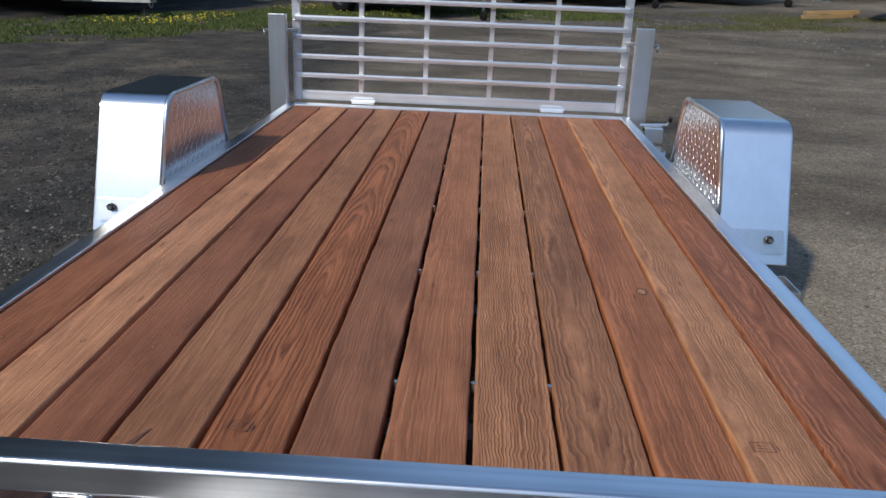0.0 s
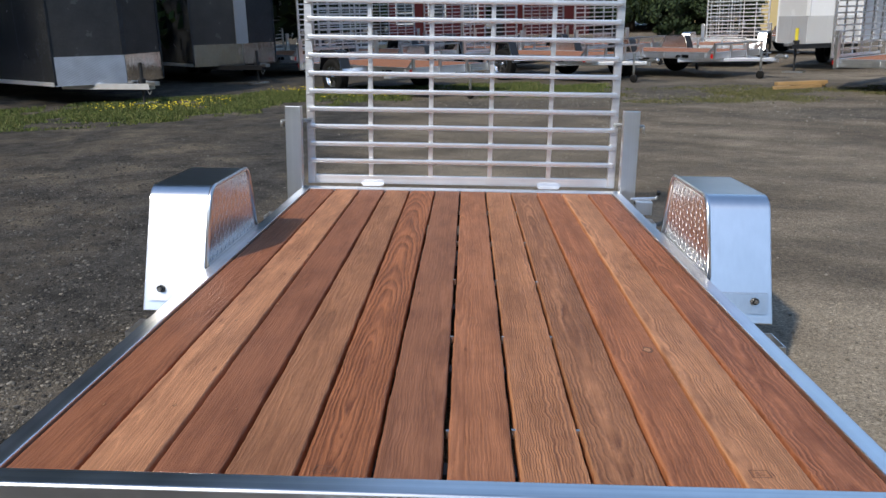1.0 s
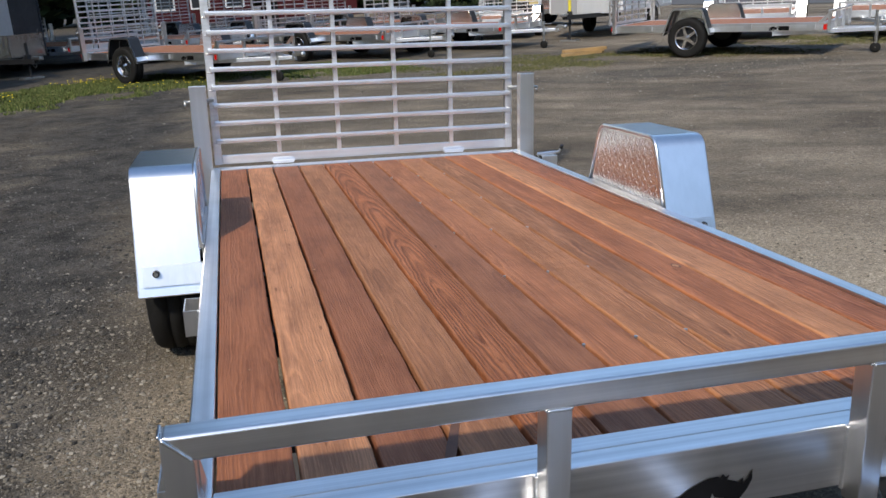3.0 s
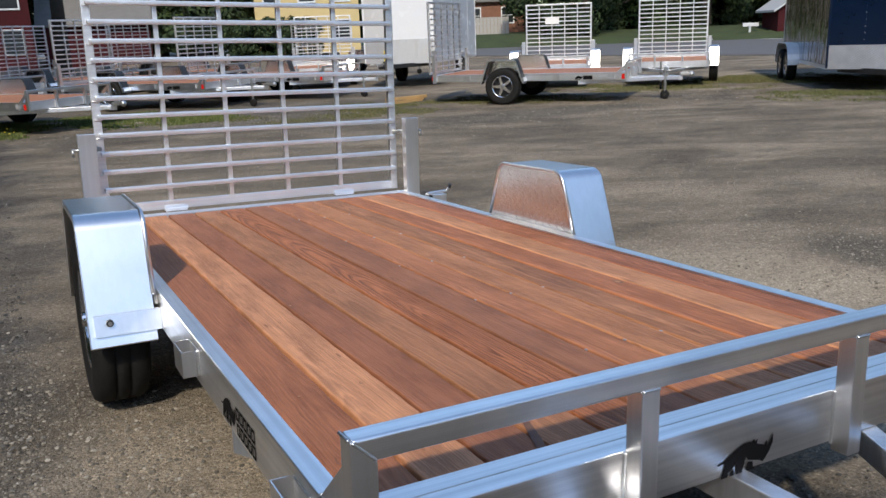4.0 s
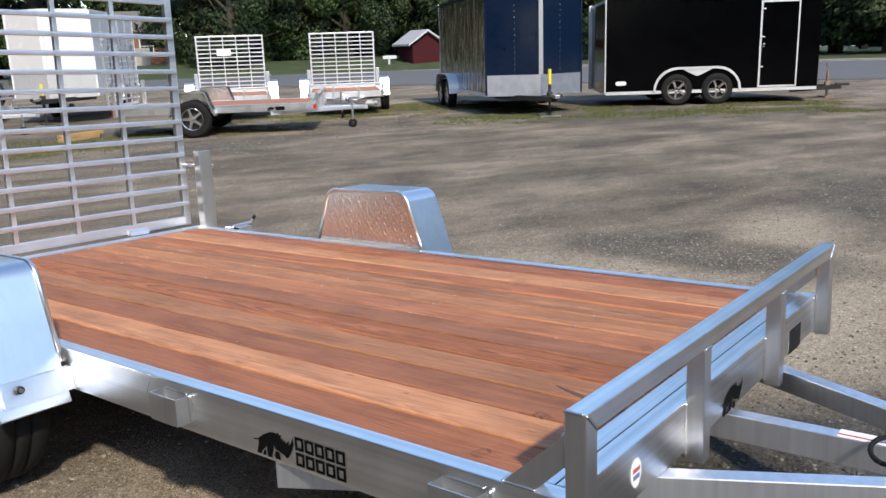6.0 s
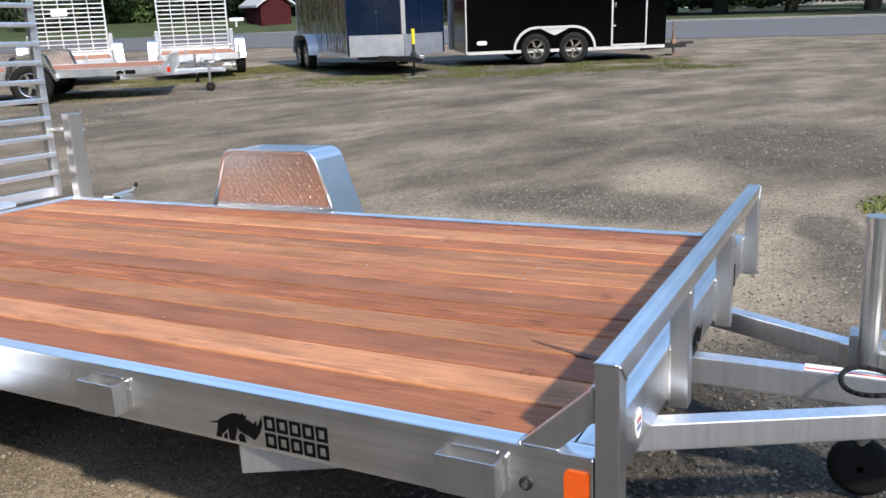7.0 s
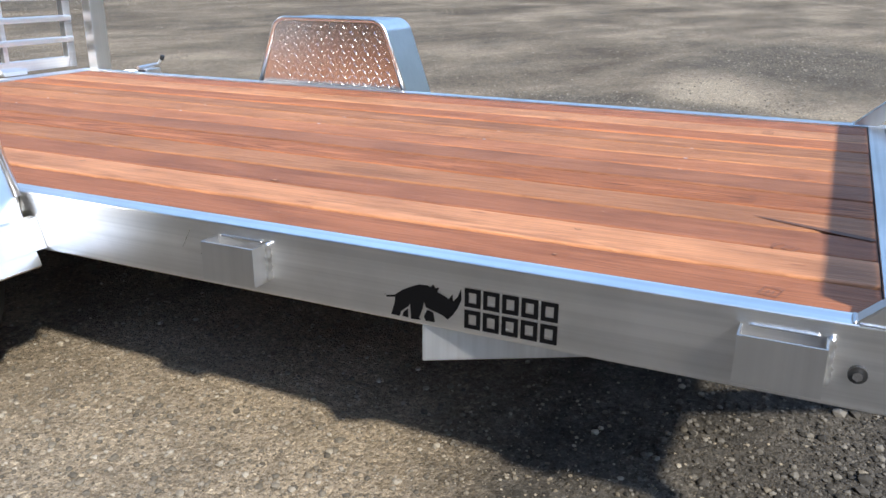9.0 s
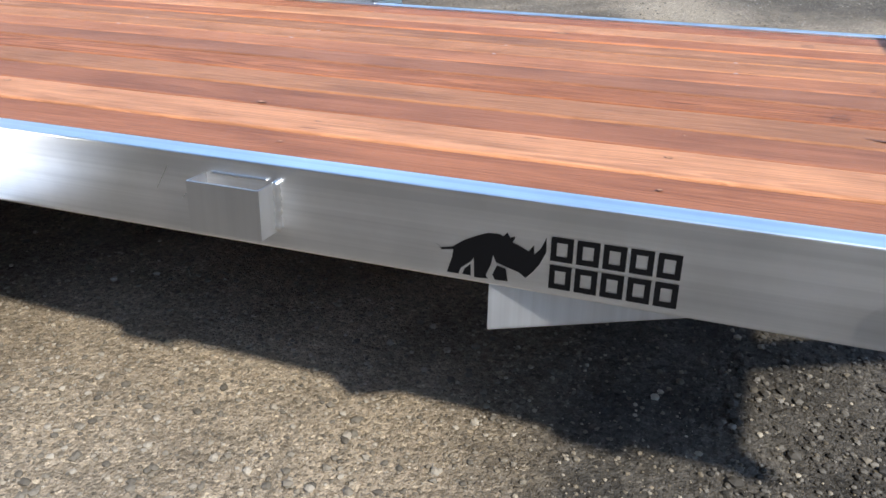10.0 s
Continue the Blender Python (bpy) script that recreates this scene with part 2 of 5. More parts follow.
def ground_mat():
    """Compacted yard: tan dust with wheel tracks, running over into darker, coarser gravel."""
    m, nt, b = material("gravel_ground")
    v = coords(nt, (1, 1, 1))
    sep = nt.nodes.new("ShaderNodeSeparateXYZ")
    nt.links.new(v, sep.inputs[0])
    big = noise_tex(nt, v, 0.45, 5.0, 0.6, 0.4)
    tm = nt.nodes.new("ShaderNodeMapping")
    tm.vector_type = "TEXTURE"
    tm.inputs["Rotation"].default_value = (0, 0, radians(-32))
    tm.inputs["Scale"].default_value = (2.4, 0.75, 1)
    nt.links.new(v, tm.inputs[0])
    tracks = noise_tex(nt, tm.outputs[0], 1.1, 6.0, 0.62, 0.35)
    mid = noise_tex(nt, v, 4.0, 5.0, 0.65)
    fine = noise_tex(nt, v, 55.0, 4.0, 0.75)
    grit = noise_tex(nt, v, 210.0, 2.0, 0.6)
    # where the coarse gravel lies: west of the trailer, and round its nose
    wob = math_node(nt, "MULTIPLY_ADD", big, 2.4, -1.2)
    ragged = math_node(nt, "MULTIPLY_ADD", noise_tex(nt, v, 1.1, 7.0, 0.68, 0.3), 2.6, -1.3)
    west = math_node(nt, "SUBTRACT", math_node(nt, "MULTIPLY", sep.outputs[0], -0.75), math_node(nt, "MULTIPLY_ADD", wob, -0.22, 0.96))
    dx, dy = math_node(nt, "MULTIPLY", math_node(nt, "ADD", sep.outputs[0], 0.35), 0.92), math_node(nt, "ADD", sep.outputs[1], 0.75)
    nose = math_node(nt, "SUBTRACT", 1.65, math_node(nt, "SQRT", math_node(nt, "ADD", math_node(nt, "MULTIPLY", dx, dx), math_node(nt, "MULTIPLY", dy, dy))))
    nose = math_node(nt, "ADD", math_node(nt, "MULTIPLY", nose, 2.2), math_node(nt, "MULTIPLY", wob, 0.4))
    # further off both kinds run through each other in loose drifts
    fade = math_node(nt, "MULTIPLY_ADD", math_node(nt, "MAXIMUM", math_node(nt, "SUBTRACT", math_node(nt, "MULTIPLY", sep.outputs[0], -1.0), 2.2), 0.0), -0.8, 0.0)
    west = math_node(nt, "ADD", math_node(nt, "MINIMUM", west, 0.45), math_node(nt, "MAXIMUM", fade, -0.22))
    coarse = math_node(nt, "ADD", math_node(nt, "MAXIMUM", west, math_node(nt, "MINIMUM", nose, 0.9)), math_node(nt, "MULTIPLY", ragged, 0.75))
    coarse = ramp(nt, math_node(nt, "MULTIPLY_ADD", coarse, 0.5, 0.5), [(0.36, (0,) * 3), (0.68, (1,) * 3)])

    def oval_patch(cx, cy, rx, ry):
        a = math_node(nt, "DIVIDE", math_node(nt, "SUBTRACT", sep.outputs[0], cx), rx)
        d = math_node(nt, "DIVIDE", math_node(nt, "SUBTRACT", sep.outputs[1], cy), ry)
        q = math_node(nt, "SQRT", math_node(nt, "ADD", math_node(nt, "MULTIPLY", a, a), math_node(nt, "MULTIPLY", d, d)))
        return math_node(nt, "MAXIMUM", math_node(nt, "SUBTRACT", 1.0, q), 0.0)
    worn = math_node(nt, "ADD", oval_patch(2.0, 1.7, 1.9, 2.6), math_node(nt, "MULTIPLY", oval_patch(-1.0, 1.6, 0.75, 1.1), 0.65))
    worn = math_node(nt, "ADD", worn, math_node(nt, "ADD", oval_patch(4.5, 1.05, 1.2, 0.6), oval_patch(2.2, 0.3, 1.2, 0.55)))
    # loose stones in drifts east of the trailer, and one damp hollow
    stony_shade = math_node(nt, "ADD", math_node(nt, "ADD", oval_patch(3.35, 1.3, 0.7, 1.7), oval_patch(6.3, 0.4, 2.2, 1.9)), math_node(nt, "ADD", oval_patch(2.3, -0.75, 1.3, 0.7), oval_patch(3.15, -0.2, 0.5, 0.25)))
    stony_shade = math_node(nt, "ADD", stony_shade, math_node(nt, "ADD", oval_patch(6.2, 10.4, 4.0, 1.1), oval_patch(2.2, 12.6, 4.5, 1.3)))
    # colour darkened for soil in the grass, and for shade under parked trailers
    stony_shade = math_node(nt, "ADD", stony_shade, math_node(nt, "ADD", math_node(nt, "MAXIMUM", oval_patch(5.2, 14.4, 5.0, 2.2), oval_patch(0.5, 18.5, 11.0, 5.0)), oval_patch(14.0, 7.5, 3.5, 5.0)))
    stony_shade = ramp(nt, math_node(nt, "MULTIPLY_ADD", ragged, 0.25, stony_shade), [(0.2, (0,) * 3), (0.55, (0.75,) * 3)])
    drift = noise_tex(nt, coords(nt, (0.8, 1.3, 1), offset=(3.7, 1.2, 0)), 0.85, 4.0, 0.6, 0.5)
    level = math_node(nt, "MULTIPLY_ADD", worn, 0.28, math_node(nt, "MULTIPLY_ADD", drift, 0.34, -0.17))
    level = math_node(nt, "ADD", level, math_node(nt, "MULTIPLY_ADD", tracks, 0.5, math_node(nt, "MULTIPLY_ADD", big, 0.45, 0.025)))
    dust = ramp(nt, level, [(0.36, (0.125, 0.103, 0.078)), (0.47, (0.205, 0.17, 0.128)), (0.56, (0.3, 0.25, 0.188)), (0.66, (0.4, 0.334, 0.25)), (0.85, (0.46, 0.386, 0.29))])
    dark = ramp(nt, mid, [(0.35, (0.048, 0.0447, 0.0405)), (0.65, (0.12, 0.1115, 0.1))])
    clump = noise_tex(nt, coords(nt, (0.8, 1.25, 1)), 1.5, 6.0, 0.7, 0.3)
    clump = ramp(nt, clump, [(0.5, (0,) * 3), (0.66, (0.4,) * 3)])
    base = mix_col(nt, math_node(nt, "MAXIMUM", coarse, math_node(nt, "MULTIPLY", clump, math_node(nt, "SUBTRACT", 1.0, math_node(nt, "MINIMUM", worn, 1.0)))), dust, dark)
    base = mix_col(nt, stony_shade, base, ramp(nt, mid, [(0.35, (0.085, 0.076, 0.063)), (0.65, (0.16, 0.142, 0.117))]))
    c = mix_col(nt, 0.6, base, ramp(nt, fine, [(0.28, (0.5,) * 3), (0.52, (0.95,) * 3), (0.78, (1.5,) * 3)]), "MULTIPLY")
    speck = noise_tex(nt, v, 19.0, 6.0, 0.85)
    c = mix_col(nt, 0.32, c, ramp(nt, speck, [(0.36, (0.5,) * 3), (0.5, (1.0,) * 3), (0.64, (1.65,) * 3)]), "MULTIPLY")
    # grains: every cell a small stone or bit of sand with a tone of its own
    warp = nt.nodes.new("ShaderNodeTexNoise")
    warp.inputs["Scale"].default_value = 90.0
    nt.links.new(v, warp.inputs["Vector"])
    bent = nt.nodes.new("ShaderNodeVectorMath")
    bent.operation = "MULTIPLY_ADD"
    bent.inputs[1].default_value = (0.012, 0.012, 0.012)
    nt.links.new(warp.outputs["Color"], bent.inputs[0])
    nt.links.new(v, bent.inputs[2])
    tall = math_node(nt, "MULTIPLY", grit, 0.3)
    for scale, low, high, share in ((260.0, 0.55, 1.5, 0.7), (120.0, 0.5, 1.8, 0.75), (48.0, 0.65, 2.0, 0.55)):
        vor = node(nt, "ShaderNodeTexVoronoi", Scale=scale, Randomness=1.0)
        nt.links.new(bent.outputs[0], vor.inputs["Vector"])
        peb = nt.nodes.new("ShaderNodeSeparateColor")
        nt.links.new(vor.outputs["Color"], peb.inputs[0])
        tone = ramp(nt, peb.outputs[0], [(0.0, (low,) * 3), (0.55, (0.92, 0.9, 0.87)), (0.88, (1.15, 1.13, 1.12)), (1.0, (high, high, high * 0.98))])
        there = math_node(nt, "MULTIPLY", math_node(nt, "GREATER_THAN", peb.outputs[1], 0.35 if scale > 60 else 0.6), share if scale > 60 else math_node(nt, "MULTIPLY_ADD", coarse, share * 0.6, share * 0.4))
        c = mix_col(nt, there, c, tone, "MULTIPLY")
        tall = math_node(nt, "ADD", tall, math_node(nt, "MULTIPLY", math_node(nt, "SUBTRACT", math_node(nt, "MULTIPLY", peb.outputs[2], 0.8), vor.outputs["Distance"]), math_node(nt, "MULTIPLY", there, 70.0 / scale)))
    nt.links.new(c, b.inputs["Base Color"])
    b.inputs["Roughness"].default_value = 0.95
    b.inputs["Specular IOR Level"].default_value = 0.2
    h = math_node(nt, "ADD", tall, math_node(nt, "ADD", math_node(nt, "MULTIPLY", fine, 0.5), math_node(nt, "MULTIPLY", mid, 1.2)))
    bump(nt, h, b, 0.9, 0.011)
    return m


def leaves(name, a, c, d):
    m, nt, b = material(name)
    geo = nt.nodes.new("ShaderNodeNewGeometry")
    nt.links.new(ramp(nt, geo.outputs["Random Per Island"], [(0.0, a), (0.6, c), (1.0, d)]), b.inputs["Base Color"])
    b.inputs["Roughness"].default_value = 0.7
    b.inputs["Specular IOR Level"].default_value = 0.2
    return m


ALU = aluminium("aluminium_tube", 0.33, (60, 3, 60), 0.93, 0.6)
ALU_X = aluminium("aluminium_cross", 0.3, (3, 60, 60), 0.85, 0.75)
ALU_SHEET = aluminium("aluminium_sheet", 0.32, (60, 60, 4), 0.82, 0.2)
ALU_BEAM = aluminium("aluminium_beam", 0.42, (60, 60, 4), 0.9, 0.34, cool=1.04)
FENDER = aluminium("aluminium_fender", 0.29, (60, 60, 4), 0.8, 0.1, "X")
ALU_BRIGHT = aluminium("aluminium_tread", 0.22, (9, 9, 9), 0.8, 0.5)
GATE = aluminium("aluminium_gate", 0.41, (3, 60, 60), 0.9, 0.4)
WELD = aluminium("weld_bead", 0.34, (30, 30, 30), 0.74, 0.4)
CHROME = plain("chrome", (0.75, 0.75, 0.77), 0.16, 1.0, 0.06)
STEEL = plain("zinc_steel", (0.55, 0.55, 0.54), 0.4, 1.0, 0.15)
WOOD = deck_wood()
RUBBER = plain("rubber", (0.012, 0.0118, 0.0115), 0.75, 0.0, 0.4, 14, 0.0015, spec=0.2)
BLACK = plain("black_decal", (0.004, 0.004, 0.0048), 0.6, spec=0.1)
BLACK_STEEL = plain("black_steel", (0.02, 0.02, 0.021), 0.45)
AMBER = plain("orange_reflector", (0.85, 0.12, 0.015), 0.3, 0.0, 0.08)
RED = plain("red_lens", (0.55, 0.015, 0.012), 0.25)
PAPER = plain("label_white", (0.75, 0.75, 0.74), 0.45, 0.0, 0.05)
STREAK = plain("brown_streak", (0.14, 0.066, 0.042), 0.7, 0.0, 0.3, 40)
STAMP = plain("stamp_ink", (0.2, 0.09, 0.055), 0.7, 0.0, 0.3, 60)
KNOT = plain("knot_wood", (0.17, 0.07, 0.038), 0.6, 0.0, 0.3, 120)
KNOT_HEART = plain("knot_heart", (0.5, 0.24, 0.11), 0.6, 0.0, 0.3, 120)
GROUND = ground_mat()
DARKSTONE = leaves("dark_gravel", (0.033, 0.031, 0.0285), (0.08, 0.074, 0.066), (0.19, 0.177, 0.157))
PALESTONE = leaves("pale_gravel", (0.095, 0.082, 0.064), (0.18, 0.155, 0.12), (0.34, 0.3, 0.24))
GREYSTONE = leaves("loose_stone", (0.09, 0.08, 0.066), (0.19, 0.168, 0.135), (0.36, 0.325, 0.27))


# ---- mesh helpers ----
def part(name, bm, mat, parent=None, label="", smooth=False):
    me = bpy.data.meshes.new(name)
    bm.normal_update()
    bm.to_mesh(me)
    bm.free()
    if smooth:
        for p in me.polygons:
            p.use_smooth = True
    for q in (mat if isinstance(mat, (list, tuple)) else [mat]):
        me.materials.append(q)
    ob = new(name, me)
    if parent:
        ob.parent = parent
    if label:
        ob["label"] = label
    return ob


def root(name, m, label, category, group="", kind=""):
    e = new(name)
    e.empty_display_size = 0.1
    e.matrix_world = m
    return tagged(e, label, category, group, kind)


def hexa(bm, p):
    """A solid from eight corners: four round the bottom, four round the top."""
    v = [bm.verts.new(q) for q in p]
    fs = [bm.faces.new([v[i] for i in f]) for f in ((3, 2, 1, 0), (4, 5, 6, 7), (0, 1, 5, 4), (1, 2, 6, 5), (2, 3, 7, 6), (3, 0, 4, 7))]
    return v, fs


def box(bm, x0, x1, y0, y1, z0, z1, bevel=0.0, seg=2):
    v, fs = hexa(bm, [(x0, y0, z0), (x1, y0, z0), (x1, y1, z0), (x0, y1, z0), (x0, y0, z1), (x1, y0, z1), (x1, y1, z1), (x0, y1, z1)])
    if bevel:
        es = list({e for f in fs for e in f.edges})
        bmesh.ops.bevel(bm, geom=es, offset=bevel, segments=seg, affect="EDGES", profile=0.6)
    return v


def rounded(x0, x1, y0, y1, z0, z1, r):
    """A flat plate in the y-z plane with rounded corners."""
    bm = bmesh.new()
    out = []
    for cy, cz, a0 in ((y1 - r, z1 - r, 0), (y0 + r, z1 - r, 90), (y0 + r, z0 + r, 180), (y1 - r, z0 + r, 270)):
        out += [(cy + r * math.cos(radians(a0 + k * 22.5)), cz + r * math.sin(radians(a0 + k * 22.5))) for k in range(5)]
    prism(bm, out, "x", x0, x1)
    return bm


def boxed(*a, **k):
    bm = bmesh.new()
    box(bm, *a, **k)
    return bm


def beam(bm, p, q, w, h, bevel=0.0, up=(0, 0, 1), cut=None, seg=2):
    """A straight bar from p to q, w wide and h high, centred on its axis. cut: the ends' face normals, for slanted ends."""
    p, q = Vector(p), Vector(q)
    d = (q - p).normalized()
    s = d.cross(Vector(up)).normalized()
    u = s.cross(d)
    pts = []
    for end, c in ((p, cut and cut[0]), (q, cut and cut[1])):
        for a, b in ((-1, -1), (1, -1), (1, 1), (-1, 1)):
            o = s * a * w / 2 + u * b * h / 2
            k = 0.0
            if c:
                n = Vector(c)
                k = -o.dot(n) / d.dot(n)
            pts.append(end + o + d * k)
    v, fs = hexa(bm, pts)
    bmesh.ops.recalc_face_normals(bm, faces=fs)
    if bevel:
        bmesh.ops.bevel(bm, geom=list({e for f in fs for e in f.edges}), offset=bevel, segments=seg, affect="EDGES", profile=0.5 if seg > 2 else 0.6)


def rod(bm, p, q, r, n=10, r2=None):
    p, q = Vector(p), Vector(q)
    m = Matrix.Translation((p + q) / 2) @ (q - p).to_track_quat("Z", "Y").to_matrix().to_4x4()
    bmesh.ops.create_cone(bm, cap_ends=True, segments=n, radius1=r, radius2=r if r2 is None else r2, depth=(q - p).length, matrix=m)


def tube(bm, path, r, n=10):
    """One round bar bent along a path that lies in a plane of constant x."""
    rings = []
    for i, p in enumerate(path):
        d = (path[min(i + 1, len(path) - 1)] - path[max(i - 1, 0)]).normalized()
        u = Vector((1, 0, 0))
        w = d.cross(u).normalized()
        rings.append([bm.verts.new(p + (u * math.cos(math.tau * k / n) + w * math.sin(math.tau * k / n)) * r) for k in range(n)])
    fs = [bm.faces.new((a[k], a[(k + 1) % n], b[(k + 1) % n], b[k])) for a, b in zip(rings, rings[1:]) for k in range(n)]
    fs += [bm.faces.new(rings[0]), bm.faces.new(rings[-1])]
    bmesh.ops.recalc_face_normals(bm, faces=fs)


def prism(bm, outline, axis, lo, hi):
    """An outline in a plane, drawn out along an axis ('x', 'y' or 'z')."""
    def at(a, b, c):
        return {"x": (c, a, b), "y": (a, c, b), "z": (a, b, c)}[axis]
    n = len(outline)
    lo_v = [bm.verts.new(at(a, b, lo)) for a, b in outline]
    hi_v = [bm.verts.new(at(a, b, hi)) for a, b in outline]
    fs = [bm.faces.new(lo_v), bm.faces.new(hi_v)]
    fs += [bm.faces.new((lo_v[i], lo_v[(i + 1) % n], hi_v[(i + 1) % n], hi_v[i])) for i in range(n)]
    bmesh.ops.recalc_face_normals(bm, faces=fs)
    return fs


def lathe(bm, profile, n, m):
    """A profile of (radius, along) turned round the z axis of m."""
    rings = []
    for r, z in profile:
        rings.append([bm.verts.new(m @ Vector((r * math.cos(2 * math.pi * i / n), r * math.sin(2 * math.pi * i / n), z))) for i in range(n)])
    fs = []
    for a, b in zip(rings, rings[1:]):
        fs += [bm.faces.new((a[i], a[(i + 1) % n], b[(i + 1) % n], b[i])) for i in range(n)]
    bmesh.ops.recalc_face_normals(bm, faces=fs)


def bead(bm, p, q, r=0.004, step=0.0045, rng=random.Random(5)):
    """A weld bead: one rippled, slightly wandering run of metal from p to q."""
    p, q = Vector(p), Vector(q)
    d = (q - p).normalized()
    u = d.orthogonal().normalized()
    w = d.cross(u)
    n = max(4, int((q - p).length / (step * 0.5)))
    prev = None
    for k in range(n + 1):
        c = p.lerp(q, k / n) + u * rng.uniform(-0.12, 0.12) * r + w * rng.uniform(-0.12, 0.12) * r
        rad = r * (0.55 if k in (0, n) else 1.0 + (0.2 if k % 2 else -0.2) + rng.uniform(-0.12, 0.12))
        ring = [bm.verts.new(c + (u * math.cos(a) + w * math.sin(a)) * rad) for a in (math.tau * i / 8 for i in range(8))]
        if prev:
            for i in range(8):
                bm.faces.new((prev[i], prev[(i + 1) % 8], ring[(i + 1) % 8], ring[i]))
        else:
            bm.faces.new(ring[::-1])
        prev = ring
    bm.faces.new(prev)


def ground():
    bm = bmesh.new()
    rings = [0.0, 1, 2, 3, 4, 5, 6, 8, 10, 13, 17, 22, 30, 45, 70, 120, 250, 600, 1500]
    prev = None
    for r in rings:
        n = 72
        ring = []
        for i in range(n):
            a = 2 * math.pi * i / n
            x, y = r * math.cos(a), 2.0 + r * math.sin(a)
            ring.append(bm.verts.new((x, y, 0)))
            if r == 0:
                break
        if prev is not None:
            for i in range(n):
                j = (i + 1) % n
                if len(prev) == 1:
                    bm.faces.new((prev[0], ring[i], ring[j]))
                else:
                    bm.faces.new((prev[i], ring[i], ring[j], prev[j]))
        prev = ring
    g = part("ground", bm, GROUND, smooth=True)
    tagged(g, "grey brown compacted gravel yard with dusty tracks", "ground", kind="structure")


ground()


# ---- the utility trailers ----
PITCH = 0.14583
BOARDS = [(0.295, 0.115, 0.060), (0.498, 0.237, 0.130), (0.284, 0.115, 0.064), (0.350, 0.162, 0.087), (0.399, 0.153, 0.072), (0.274, 0.119, 0.068),
          (0.390, 0.163, 0.085), (0.462, 0.216, 0.115), (0.357, 0.166, 0.089), (0.410, 0.163, 0.082), (0.526, 0.256, 0.139), (0.368, 0.146, 0.079)]


def fender(par, s, axle, detail, mat):
    """One wheel cover of bent sheet with rounded upper corners; s is the side, -1 or 1."""
    f0, f1, top, foot = axle - 0.44, axle + 0.44, 0.832, 0.388
    half = [(f0 + 0.015, foot)]
    for i in range(19):
        a = math.radians(160.5 - i * 70.5 / 18)
        half.append((f0 + 0.225 + 0.075 * math.cos(a), top - 0.075 + 0.075 * math.sin(a)))
    half.append((f0 + 0.245, top))
    prof = half + [(2 * axle - y, z) for y, z in reversed(half)]
    bm = bmesh.new()
    a, b = sorted((s * 0.945, s * 1.17))
    inner = [(y + (0.005 if y < axle else -0.005), z - 0.005) for y, z in prof]
    rows = [[bm.verts.new((x, y, z)) for x in (a, b)] for y, z in prof]
    rows2 = [[bm.verts.new((x, y, z)) for x in (a, b)] for y, z in inner]
    fs = []
    for i in range(len(prof) - 1):
        fs.append(bm.faces.new((rows[i][0], rows[i][1], rows[i + 1][1], rows[i + 1][0])))
        fs.append(bm.faces.new((rows2[i][0], rows2[i + 1][0], rows2[i + 1][1], rows2[i][1])))
        for k in (0, 1):
            fs.append(bm.faces.new((rows[i][k], rows[i + 1][k], rows2[i + 1][k], rows2[i][k])))
    for i in (0, -1):
        fs.append(bm.faces.new((rows[i][0], rows[i][1], rows2[i][1], rows2[i][0])))
    bmesh.ops.recalc_face_normals(bm, faces=fs)
    for e in bm.edges:
        e.smooth = not e.is_manifold or e.calc_face_angle(0) < 0.7
    shell = part("fender", bm, mat, par, "bent aluminium wheel fender with rounded corners" if mat is FENDER else "black bent sheet wheel fender", smooth=True)
    # outer edge flange
    bm = bmesh.new()
    xo = s * 1.17
    for (y0, z0), (y1, z1) in zip(prof, prof[1:]):
        x0, x1 = sorted((xo - s * 0.004, xo))
        d = 0.03
        def tuck(y, z):
            c = Vector((axle - y, 0.45 - z))
            c = c.normalized() * d
            return y + c.x, z + c.y
        i0, i1 = tuck(y0, z0), tuck(y1, z1)
        prism(bm, [(y0, z0), (y1, z1), i1, i0], "x", x0, x1)
    part("edge_flange", bm, ALU_SHEET, shell)
    # the tread plate panel towards the deck
    pan = [(f0 + 0.08, 0.535), (f0 + 0.165, 0.785), (f0 + 0.21, 0.823), (f1 - 0.21, 0.823), (f1 - 0.165, 0.785), (f1 - 0.08, 0.535)]
    x0, x1 = sorted((s * 0.938, s * 0.944))
    bm = bmesh.new()
    prism(bm, pan, "x", x0, x1)
    panel = part("tread_panel", bm, ALU_BRIGHT, shell, "bright diamond tread plate panel")
    if detail:
        bm = bmesh.new()
        xi = s * 0.938
        def inside(y, z):
            return 0.556 < z < 0.812 and f0 + 0.1 + (z - 0.535) * 0.34 < y < f1 - 0.1 - (z - 0.535) * 0.34
        for j in range(10):
            z = 0.564 + j * 0.0265
            for i in range(30):
                y = f0 + 0.06 + (i + 0.5 * (j % 2)) * 0.029
                if not inside(y, z):
                    continue
                ang = math.radians(47 if (i + j) % 2 else -45)
                d = Vector((0, math.cos(ang), math.sin(ang)))
                q = Vector((0, -math.sin(ang), math.cos(ang)))
                c = Vector((xi, y, z))
                L, w, h = 0.0138, 0.0023, -s * 0.0011
                vs = [bm.verts.new(c + o) for o in (d * L, q * w, -d * L, -q * w)]
                t0 = bm.verts.new(c + d * L * 0.8 + Vector((h, 0, 0)))
                t1 = bm.verts.new(c - d * L * 0.8 + Vector((h, 0, 0)))
                for f in ((vs[0], vs[1], t0), (vs[1], t1, t0), (vs[1], vs[2], t1), (vs[2], vs[3], t1), (vs[3], t0, t1), (vs[3], vs[0], t0)):
                    bm.faces.new(f)
